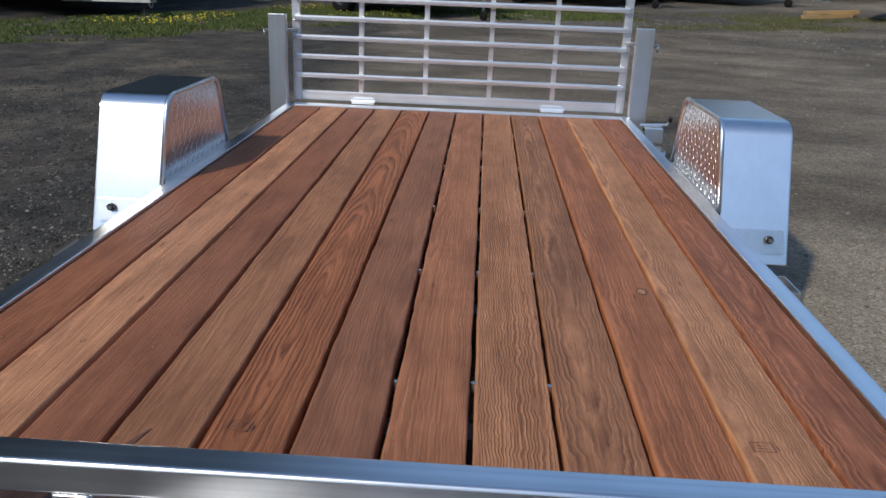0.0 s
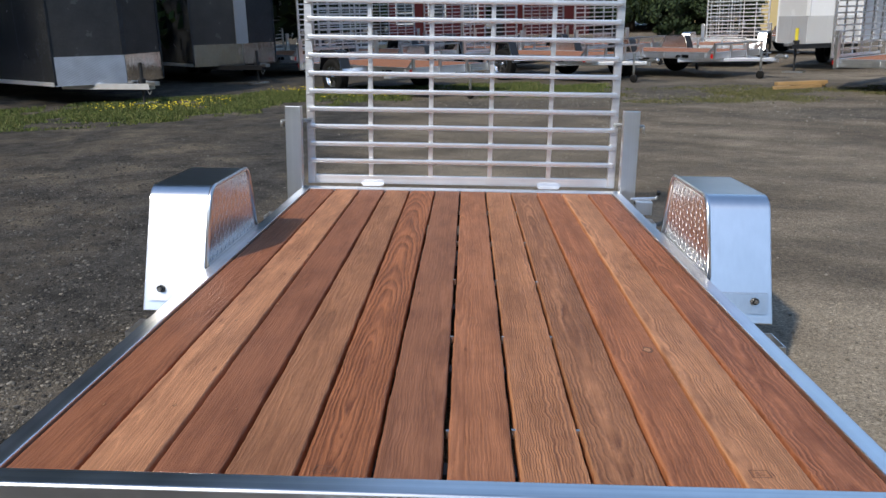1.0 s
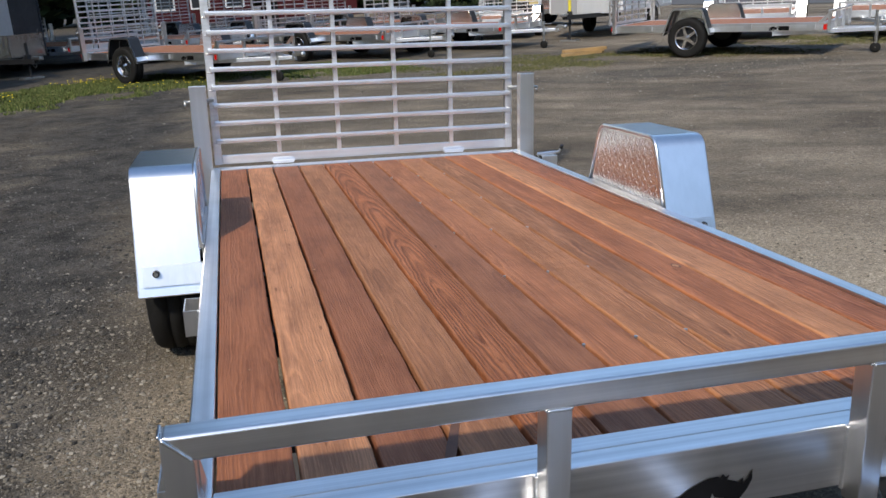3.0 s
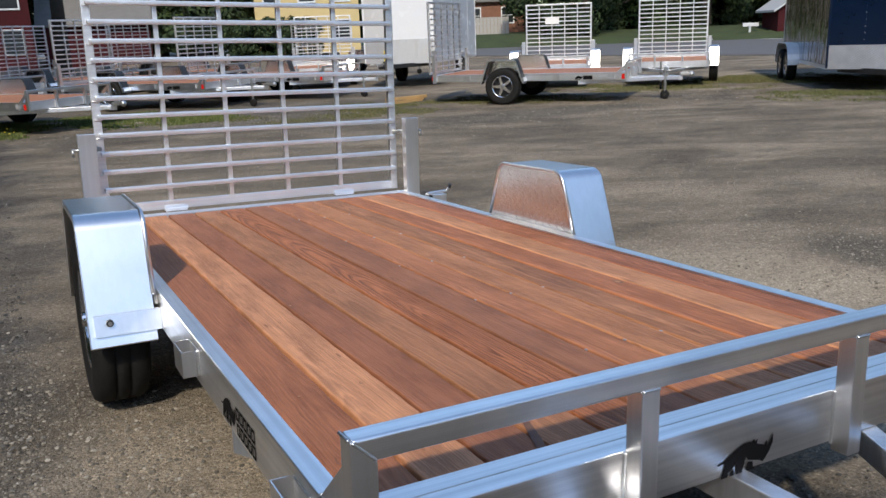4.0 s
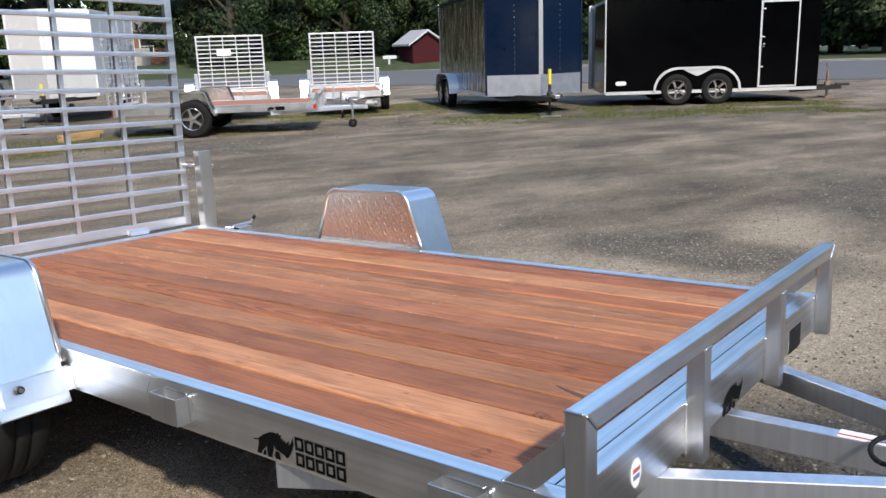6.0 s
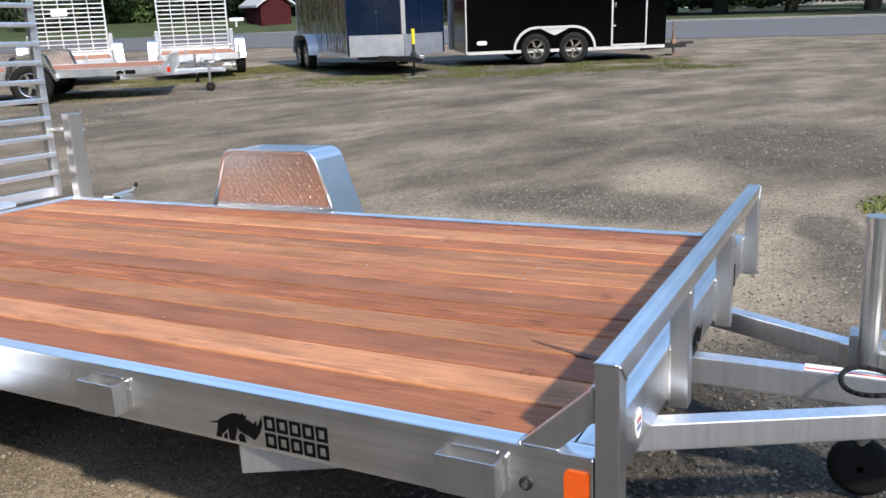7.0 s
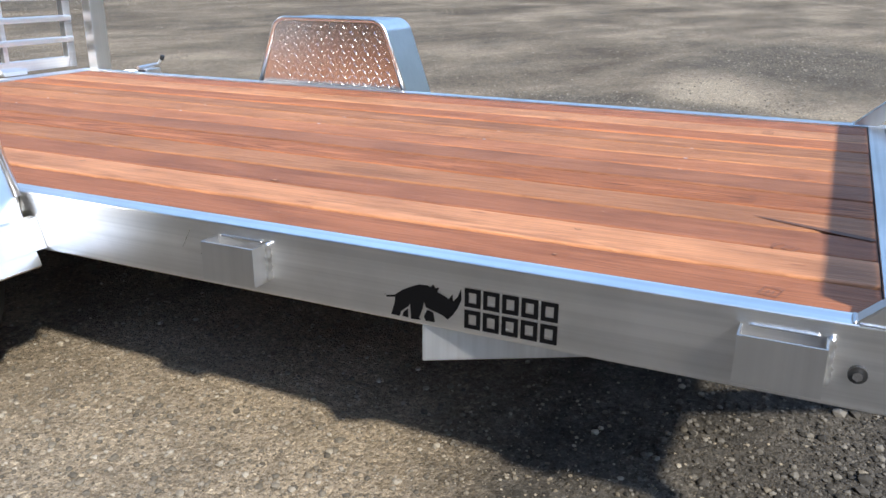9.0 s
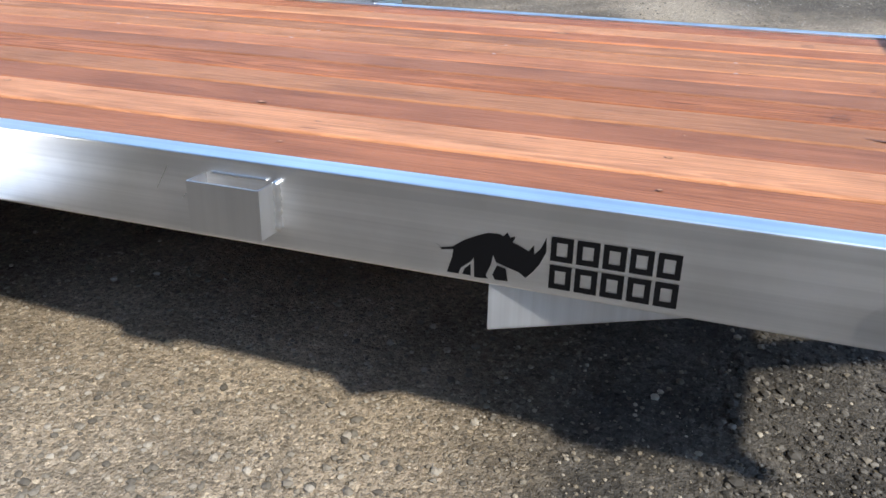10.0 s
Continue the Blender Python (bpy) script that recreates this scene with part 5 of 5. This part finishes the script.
def beside(d):
    o = _off * (_sgn * d)
    return (R1[0] + o.x, R1[1] + o.y), (R0[0] + o.x, R0[1] + o.y)
strip("road_line", *beside(22.0), 0.18, 0.05, LINE, "white road edge line", "road marking")
strip("shoulder", *beside(24.2), 2.0, 0.055, plain("tan_shoulder", (0.3, 0.25, 0.19), 0.95, 0.0, 0.2, 0.7), "tan gravel road shoulder", "shoulder")
strip("verge", *beside(26.3), 60.0, 0.06, VERGE, "mown green roadside verge", "grass")

LEAF_A = leaves("foliage_dark", (0.011, 0.018, 0.009), (0.026, 0.042, 0.017), (0.055, 0.08, 0.028))
LEAF_B = leaves("foliage_green", (0.018, 0.033, 0.011), (0.042, 0.074, 0.022), (0.085, 0.125, 0.038))
BARK = plain("bark", (0.05, 0.04, 0.031), 0.9, 0.0, 0.3, 5, 0.01)


def tree(x, y, h, spread, mat, seed, low=0.12, leaves_n=34000, size=0.145):
    rng = random.Random(seed)
    t = root("tree", Matrix.Translation((x, y, 0)), "broad dark green leafy tree, by the road or added unseen", "tree", "roadside trees")
    bm = bmesh.new()
    rod(bm, (0, 0, -0.1), (0.1, 0.05, h * 0.5), h * 0.03, 10, h * 0.016)
    tips = []
    for i in range(9):
        a = i * 2.4 + rng.uniform(-0.3, 0.3)
        z0 = h * rng.uniform(0.16, 0.48)
        r = spread * rng.uniform(0.4, 0.8)
        e = Vector((math.cos(a) * r, math.sin(a) * r, min(h * 0.92, z0 + h * rng.uniform(0.05, 0.4))))
        rod(bm, (0.05, 0.02, z0), e, h * 0.011, 7, h * 0.004)
        tips.append(e)
    part("trunk", bm, BARK, t)
    lumps = []
    for k in range(46):
        u = rng.uniform(low, 1.0)
        a = rng.uniform(0, math.tau)
        prof = spread * (0.45 + 0.62 * math.sin(math.pi * min(1, max(0, (u - low) / (1 - low))) ** 0.75))
        r = prof * math.sqrt(rng.uniform(0.15, 1))
        lumps.append((Vector((math.cos(a) * r, math.sin(a) * r, u * h)), rng.uniform(0.5, 1.1) * spread * 0.27))
    verts, faces = [], []
    for i in range(leaves_n):
        c, r = lumps[rng.randrange(len(lumps))]
        d = Vector((rng.gauss(0, 1), rng.gauss(0, 1), rng.gauss(0, 0.8))).normalized()
        p = c + d * r * rng.uniform(0.55, 1.05)
        if p.z < low * h * 0.6:
            continue
        nrm = (d + Vector((rng.uniform(-0.7, 0.7), rng.uniform(-0.7, 0.7), rng.uniform(-0.2, 0.9)))).normalized()
        u = nrm.orthogonal().normalized()
        w = nrm.cross(u)
        s = size * rng.uniform(0.5, 1.25)
        b = len(verts)
        verts += [p + u * s, p + w * s * 0.55, p - u * s, p - w * s * 0.55]
        faces.append((b, b + 1, b + 2, b + 3))
    me = bpy.data.meshes.new("crown")
    me.from_pydata([tuple(v) for v in verts], [], faces)
    me.materials.append(mat)
    c = new("crown", me)
    c.parent = t
    return t


def azimuth(deg, d):
    return -2.0 + d * math.sin(radians(deg)), -0.7 + d * math.cos(radians(deg))


def bank():
    """A low grass bank beyond the road, on which the fence and the red shed stand."""
    bm = bmesh.new()
    rows = []
    for k in range(19):
        az = 25.0 + k * 1.8
        up = min(1.0, k / 3, (18 - k) / 2)
        rows.append([bm.verts.new((*azimuth(az, d), z)) for d, z in ((59.0, -0.1), (61.5, 0.1 + 0.3 * up), (66.0, 0.1 + 0.8 * up), (112.0, 0.1 + 1.0 * up), (112.5, -0.1))])
    for a, b in zip(rows, rows[1:]):
        for i in range(4):
            bm.faces.new((a[i], b[i], b[i + 1], a[i + 1]))
    bmesh.ops.recalc_face_normals(bm, faces=bm.faces[:])
    tagged(part("bank", bm, VERGE, smooth=True), "low green grass bank beyond the road", "grass", kind="structure")


bank()


t1 = tree(*azimuth(38.5, 67), 13, 5.5, LEAF_A, 11, low=0.05)
t2 = tree(*azimuth(43, 72), 15, 6.0, LEAF_B, 12, low=0.06)
t3 = tree(*azimuth(46, 72), 14, 5.8, LEAF_A, 13, low=0.06)
_rng = random.Random(4)
NEAR_ROW = [(38.5, 74), (43.5, 78), (48.5, 82), (53, 80), (56, 76), (60, 80), (64, 78), (68, 80), (72, 82), (75.5, 80), (77.3, 76), (80.3, 71), (84.5, 70), (89, 70), (94, 70), (-6, 82), (10.4, 66), (12.4, 63), (13.9, 68), (-4.5, 66), (12, 80), (7, 82), (-3, 70), (-9, 72), (-15, 70), (-21, 68), (-27, 70), (-33, 70), (37, 84)]
FAR_ROW = [(80.5, 112), (86, 118), (0.5, 84), (5, 88), (10, 84), (15, 90), (24.5, 92), (29.5, 90), (27, 85), (22, 90), (89, 95), (95, 90), (34, 112), (38.5, 116), (43, 112), (47.5, 118), (53.5, 112), (59, 116), (63, 112), (70, 114), (36, 90), (40, 92), (45, 95), (51, 98), (58, 96), (66, 98), (42, 86), (47, 88)]
# azimuths -68 up: unseen too, placed from dark reflections on the rails
# azimuths 105 up: unseen trees added as a dark surround for metal to mirror
for i, (az, d) in enumerate((*NEAR_ROW, *FAR_ROW, *((a, 48 + (a * 7) % 13) for a in range(105, 300, 9)), *((a, 27 + (a * 5) % 5) for a in range(-68, -15, 5)))):
    x, y = azimuth(az, d)
    copy_thing(t3 if 50 < az < 100 else (t1, t2, t3)[i % 3], Matrix.Translation((x, y, 0)) @ pose(0, 0, 0, 0, 0, _rng.uniform(0, 360)) @ Matrix.Scale(_rng.uniform(1.15, 1.6) + (0.5 if d < 40 else 0), 4))


def house(m, w, dpt, eave, ridge, wall_mat, roof_mat, label, rows, cols, trim=None, fronts=(1,)):
    """A plain house: walls, gabled roof with the ridge along x, windows with frames on the front."""
    trim = trim or PAINT_WHITE
    t = root("house", m, label, "house", "houses by the road")
    bm = bmesh.new()
    prism(bm, [(0, 0), (dpt, 0), (dpt, eave), (dpt / 2, ridge), (0, eave)], "x", -w / 2, w / 2)
    part("wall", bm, wall_mat, t)
    for s in (0, 1):
        bm = bmesh.new()
        y0, y1 = (-0.4, dpt / 2) if s == 0 else (dpt + 0.4, dpt / 2)
        k = (ridge - eave) / (dpt / 2)
        z0 = eave - 0.4 * k
        for_x = w / 2 + 0.3
        v, fs = hexa(bm, [(-for_x, y0, z0 + 0.02), (for_x, y0, z0 + 0.02), (for_x, y1, ridge + 0.02), (-for_x, y1, ridge + 0.02),
                          (-for_x, y0, z0 + 0.16), (for_x, y0, z0 + 0.16), (for_x, y1, ridge + 0.16), (-for_x, y1, ridge + 0.16)])
        bmesh.ops.recalc_face_normals(bm, faces=fs)
        part("roof", bm, roof_mat, t)
    gl = bpy.data.materials.get("dark_pane") or plain("dark_pane", (0.03, 0.035, 0.04), 0.08)
    for j in range(rows):
        for i in range(cols):
            x = -w / 2 + w * (i + 0.5) / cols
            z = 0.9 + j * 2.6
            if z + 1.5 > eave + 0.3:
                continue
            fr = part("window", boxed(x - 0.6, x + 0.6, -0.06, -0.002, z, z + 1.5), trim, t)
            for k in (0, 1):
                part("pane", boxed(x - 0.5, x + 0.5, -0.075, -0.062, z + 0.1 + k * 0.68, z + 0.1 + k * 0.68 + 0.62), gl, fr)
    return t


CLAP_Y = plain("yellow_clapboard", (0.52, 0.4, 0.19), 0.7, 0.0, 0.06, 2)
CLAP_R = plain("red_clapboard", (0.05, 0.008, 0.01), 0.85, 0.0, 0.15, 2, spec=0.2)
BROWN = plain("brown_boards", (0.2, 0.09, 0.055), 0.8, 0.0, 0.25, 2)
ROOF = plain("grey_shingle", (0.16, 0.155, 0.15), 0.85, 0.0, 0.15, 3)
ROOF_L = plain("pale_metal_roof", (0.55, 0.56, 0.57), 0.5, 0.3, 0.08, 2)
for az, d, turn, a in (
        (20.1, 58, -19, (6.9, 8, 5.6, 8.2, CLAP_Y, ROOF, "two-storey yellow clapboard house with white windows", 2, 3)),
        (0.0, 56, -1, (6.4, 7, 5.2, 8, CLAP_R, ROOF, "dark red house with white-trimmed windows", 2, 3)),
        (6.9, 58, -7, (6.4, 5, 2.7, 4.3, CLAP_R, ROOF, "low dark red outbuilding with grey roof", 0, 1)),
        (7.3, 70, -7, (3.8, 5, 6.6, 8.2, ROOF_L, ROOF, "narrow pale grey house with one window", 1, 1)),
        (31.0, 78, -31, (9, 7, 3.0, 4.6, BROWN, ROOF, "low brown wooden building", 1, 3))):
    x, y = azimuth(az, d)
    house(turned(x, y, turn, 0.85 if az > 30 else 0.0), *a)
house(turned(0, 0, 0, 0.45) @ set_by(*azimuth(50.85, 63.5), 62, 0, 1.15), 2.8, 2.3, 1.5, 2.25, CLAP_R, ROOF_L, "small red shed with pale roof, gable towards the yard", 0, 1)
# low shrubs from small trees, added where the yellow house's foot is dark
shrub = tree(*azimuth(15.9, 52), 2.5, 1.5, LEAF_A, 21, low=0.02, leaves_n=7000, size=0.1)
for az, d in ((17.2, 52.5), (18.5, 52), (19.6, 53)):
    copy_thing(shrub, Matrix.Translation((*azimuth(az, d), 0)) @ pose(0, 0, 0, 0, 0, az * 40))


def parked_car(x, y, deg, paint, label):
    """A far saloon: rounded lower body, glazed cabin, four wheels."""
    t = root("car", turned(x, y, deg), label, "car", "parked cars")
    bm = bmesh.new()
    prism(bm, [(-2.15, 0.35), (-2.1, 0.75), (-1.2, 0.9), (1.5, 0.95), (2.1, 0.88), (2.15, 0.4), (1.9, 0.25), (-1.9, 0.25)], "x", -0.88, 0.88)
    bmesh.ops.bevel(bm, geom=bm.edges[:], offset=0.06, segments=2, affect="EDGES")
    part("body", bm, paint, t)
    bm = bmesh.new()
    prism(bm, [(-1.15, 0.9), (-0.35, 1.38), (1.0, 1.42), (1.75, 0.95)], "x", -0.74, 0.74)
    bmesh.ops.bevel(bm, geom=bm.edges[:], offset=0.05, segments=2, affect="EDGES")
    cabin = part("cabin", bm, bpy.data.materials["dark_pane"], t)
    part("roof", boxed(-0.68, 0.68, -0.3, 0.98, 1.4, 1.46, bevel=0.03), paint, cabin)
    for s in (-1, 1):
        for yy in (-1.35, 1.3):
            bm = bmesh.new()
            lathe(bm, [(0.0, 0.1), (0.2, 0.1), (0.3, 0.09), (0.33, 0.05), (0.33, -0.1), (0.2, -0.1)], 20, Matrix.Translation((s * 0.82, yy, 0.33)) @ pose(0, 0, 0, 0, 90 * s, 0))
            part("tyre", bm, RUBBER, t)
        part("headlight", boxed(*sorted((s * 0.5, s * 0.82)), -2.17, -2.1, 0.6, 0.74, bevel=0.02), PAINT_WHITE, t)


GREY_WALL = plain("grey_wall", (0.33, 0.33, 0.32), 0.85, 0.0, 0.1, 1)
house(turned(*azimuth(83.5, 112), -83), 16, 8, 5.2, 7.5, GREY_WALL, ROOF, "pale grey building with dark roof beyond the road", 1, 4)
parked_car(*azimuth(79.6, 92), 20, PAINT_BLACK, "dark parked car beyond the road")
parked_car(*azimuth(81.9, 92), 10, plain("silver_paint", (0.3, 0.36, 0.44), 0.25, 0.6, 0.05), "silver blue parked car beyond the road")


def board_fence(a, b, h, mat, label):
    a, b = Vector((*a, 0)), Vector((*b, 0))
    t = root("fence", Matrix.Translation((0, 0, 0.86)), label, "fence")
    n = int((b - a).length / 0.3)
    first = None
    d = (b - a).normalized()
    for i in range(n):
        p = a + d * (0.3 * i)
        if first is None:
            first = o = part("board", boxed(-0.14, 0.14, -0.012, 0.012, 0, h), mat, t)
        else:
            o = new("board", first.data)
            o.parent = t
        o.matrix_basis = Matrix.Translation(p) @ pose(0, 0, 0, 0, 0, math.degrees(math.atan2(d.y, d.x)))
    return t


board_fence(azimuth(28.8, 70), azimuth(33.6, 70), 1.4, plain("pale_fence", (0.35, 0.34, 0.32), 0.85), "weathered pale board fence")


def street_sign(x, y):
    t = root("street_sign", Matrix.Translation((x, y, 0)), "white board sign on a post", "sign")
    part("post", boxed(-0.05, 0.05, -0.05, 0.05, 0, 1.1), PAINT_WHITE, t)
    part("board", boxed(-0.75, 0.75, -0.08, -0.052, 0.84, 1.08), PAINT_WHITE, t)


street_sign(*azimuth(48.75, 62))


def wooden_pole(x, y):
    t = root("utility_pole", Matrix.Translation((x, y, 0)), "weathered brown wooden pole by the road", "pole")
    bm = bmesh.new()
    rod(bm, (0, 0, -0.1), (0.12, 0.05, 9.5), 0.27, 14, 0.19)
    part("post", bm, BARK, t, smooth=True)
    part("cross_arm", boxed(-0.9, 0.9, -0.3, -0.2, 8.8, 8.95, bevel=0.01), BARK, t)


wooden_pole(*azimuth(5.2, 36))

# yellow lumber by the tow jack
LUMBER = plain("fresh_lumber", (0.42, 0.27, 0.12), 0.7, 0.0, 0.15, 6)
for k, (dx, dy, dz, a) in enumerate(((0, 0, 0.0, 20), (0.25, 0.22, 0.0, 35), (0.1, 0.1, 0.061, 12))):
    bm = boxed(-0.5, 0.5, -0.05, 0.05, 0, 0.06, bevel=0.004)
    o = part("timber", bm, LUMBER)
    o.matrix_world = turned(5.98 + dx, 14.2 + dy, a, dz)
    tagged(o, "yellow sawn timber block lying on gravel", "timber", "timber blocks")


# ---- grass, flowers, loose stones ----
def scatter_grass(name, patches, count, mat, label, hmax=0.075, seed=3, bare=-0.45):
    rng = random.Random(seed)
    total = sum(p[2] * p[3] for p in patches)
    verts, faces = [], []
    for cx, cy, rx, ry, turn in patches:
        n = int(count * rx * ry / total)
        ca, sa = math.cos(radians(turn)), math.sin(radians(turn))
        for _ in range(n):
            r, a = math.sqrt(rng.random()), rng.uniform(0, math.tau)
            u, v = rx * r * math.cos(a), ry * r * math.sin(a)
            x, y = cx + u * ca - v * sa, cy + u * sa + v * ca
            k = noise.noise((x * 1.3, y * 1.3, 0.5)) + 0.5 * noise.noise((x * 4, y * 4, 7))
            if k < bare + 0.8 * r * r + rng.uniform(-0.6, 0.6):
                continue
            hgt = hmax * rng.uniform(0.35, 1.0)
            b = rng.uniform(0, math.tau)
            w = Vector((math.cos(b), math.sin(b), 0)) * rng.uniform(0.008, 0.02)
            lean = Vector((rng.uniform(-1, 1), rng.uniform(-1, 1), 0)) * hgt * 0.6
            p = Vector((x, y, -0.008))
            i = len(verts)
            verts += [p - w, p + w, p + lean + Vector((0, 0, hgt))]
            faces.append((i, i + 1, i + 2))
    me = bpy.data.meshes.new(name)
    me.from_pydata([tuple(v) for v in verts], [], faces)
    me.materials.append(mat)
    return tagged(new(name, me), label, "grass", kind="stuff")


GRASS = leaves("grass_blades", (0.05, 0.07, 0.02), (0.105, 0.138, 0.036), (0.21, 0.2, 0.08))
WORN_GRASS = leaves("worn_grass_blades", (0.06, 0.066, 0.026), (0.12, 0.125, 0.045), (0.24, 0.205, 0.105))
scatter_grass("grass", [(-5.4, 12.9, 3.6, 2.2, 35), (-3.0, 14.6, 3.2, 2.1, 25), (0.6, 15.2, 2.8, 1.7, -8)], 240000, GRASS, "short patchy green grass at the yard's edge", 0.06, 3, -0.25)
scatter_grass("grass", [(5.2, 14.0, 2.6, 1.1, -10), (4.4, 13.0, 2.4, 1.3, -10), (7.6, 13.2, 2.4, 1.3, -35), (15, 12.5, 3.0, 2.0, -45), (11.5, 13.0, 2.8, 1.7, -40)], 225000, WORN_GRASS, "sparse olive and straw grass on the gravel", 0.035, 3, -0.02)
YARD_GRASS = leaves("yard_grass", (0.055, 0.06, 0.024), (0.115, 0.13, 0.045), (0.22, 0.2, 0.1))
scatter_grass("grass", [(12.3, 8.6, 2.1, 1.5, -45), (13.9, 6.3, 2.8, 1.4, -62), (15.4, 4.1, 2.4, 1.2, -62), (15.3, 7.2, 2.4, 1.2, -58), (17.3, 4.6, 2.0, 1.0, -58), (14.6, 10.2, 1.6, 1.2, -45)], 190000, YARD_GRASS, "worn green grass under and before the enclosed trailers", 0.04, 3, 0.08)
LOW_GRASS = leaves("low_grass", (0.08, 0.11, 0.025), (0.15, 0.19, 0.045), (0.26, 0.26, 0.1))
scatter_grass("grass", [(4.0, -0.55, 0.45, 0.2, -15), (4.45, -0.75, 0.5, 0.22, -15), (5.3, -0.95, 0.7, 0.26, 0)], 13000, LOW_GRASS, "low bright green grass tufts in the gravel", 0.024, 5, -0.25)
FLOWER = leaves("yellow_petals", (0.6, 0.45, 0.02), (0.75, 0.6, 0.03), (0.8, 0.7, 0.1))


def flowers():
    rng = random.Random(8)
    bm = bmesh.new()
    for cx, cy, n in ((-5.95, 12.8, 45), (-5.15, 12.6, 55), (-4.7, 13.0, 70), (-4.5, 13.5, 30), (-3.5, 15.5, 40), (-3.0, 15.7, 25), (-2.2, 14.0, 20), (-1.4, 13.9, 12)):
        for _ in range(n):
            x, y = rng.gauss(cx, 0.22), rng.gauss(cy, 0.3)
            z = rng.uniform(0.05, 0.12)
            r = rng.uniform(0.009, 0.02)
            vs = [bm.verts.new((x + r * math.cos(a), y + r * math.sin(a), z)) for a in (0, 1.26, 2.5, 3.77, 5.03)]
            top = bm.verts.new((x, y, z + r * 0.6))
            for i in range(5):
                bm.faces.new((vs[i], vs[(i + 1) % 5], top))
    tagged(part("flowers", bm, FLOWER), "small yellow wild flowers in the grass", "flowers", kind="stuff")


flowers()


def stones(zones, mat, label, seed):
    rng = random.Random(seed)
    protos = []
    for k in range(6):
        bm = bmesh.new()
        bmesh.ops.create_icosphere(bm, subdivisions=1, radius=1)
        pr = random.Random(k)
        for v in bm.verts:
            v.co = v.co * pr.uniform(0.72, 1.2)
            v.co.z *= 0.6
        bm.verts.ensure_lookup_table()
        protos.append(([v.co.copy() for v in bm.verts], [[v.index for v in f.verts] for f in bm.faces]))
        bm.free()
    verts, faces = [], []
    for cx, cy, rx, ry, n, lo, hi in zones:
        for _ in range(n):
            x, y = rng.gauss(cx, rx * 0.6), rng.gauss(cy, ry * 0.6)
            if mat is DARKSTONE and x > -1.35 and y > 0.5:
                continue
            s = lo + (hi - lo) * rng.random() ** 3.5
            pv, pf = protos[rng.randrange(6)]
            a = rng.uniform(0, math.tau)
            ca, sa = math.cos(a) * s, math.sin(a) * s
            b = len(verts)
            zc = s * 0.25
            verts += [(x + v.x * ca - v.y * sa, y + v.x * sa + v.y * ca, zc + v.z * s) for v in pv]
            faces += [[b + i for i in f] for f in pf]
    me = bpy.data.meshes.new("gravel")
    me.from_pydata(verts, [], faces)
    me.materials.append(mat)
    tagged(new("gravel", me), label, "gravel", kind="stuff")


stones([(-0.6, -0.25, 1.5, 0.9, 26000, 0.0014, 0.009), (-2.1, 2.2, 1.5, 2.4, 11000, 0.0025, 0.013), (-3.4, 5.5, 2.5, 3.0, 7000, 0.004, 0.016), (-0.8, -0.1, 0.9, 0.6, 900, 0.005, 0.019)], DARKSTONE, "fine dark gravel with a few pale stones", 21)
stones([(-0.95, 1.4, 0.7, 1.3, 10000, 0.0014, 0.0065), (2.4, 1.4, 1.6, 2.4, 3200, 0.003, 0.011)], PALESTONE, "pale sandy gravel stones", 23)
stones([(-1.5, 1.5, 0.9, 1.5, 9000, 0.0025, 0.011), (0.5, 6.5, 4.5, 3.2, 6000, 0.002, 0.008), (7, 5, 4.5, 5, 5000, 0.003, 0.01), (3.35, 1.3, 0.45, 1.1, 5000, 0.002, 0.009), (6.3, 0.4, 1.6, 1.5, 5000, 0.003, 0.011),
        (8, 10.5, 6, 2.2, 5000, 0.004, 0.018), (2, 13, 3, 1, 3000, 0.004, 0.018), (2.4, -0.7, 0.9, 0.6, 4000, 0.002, 0.009)], GREYSTONE, "loose grey and pale gravel stones", 22)
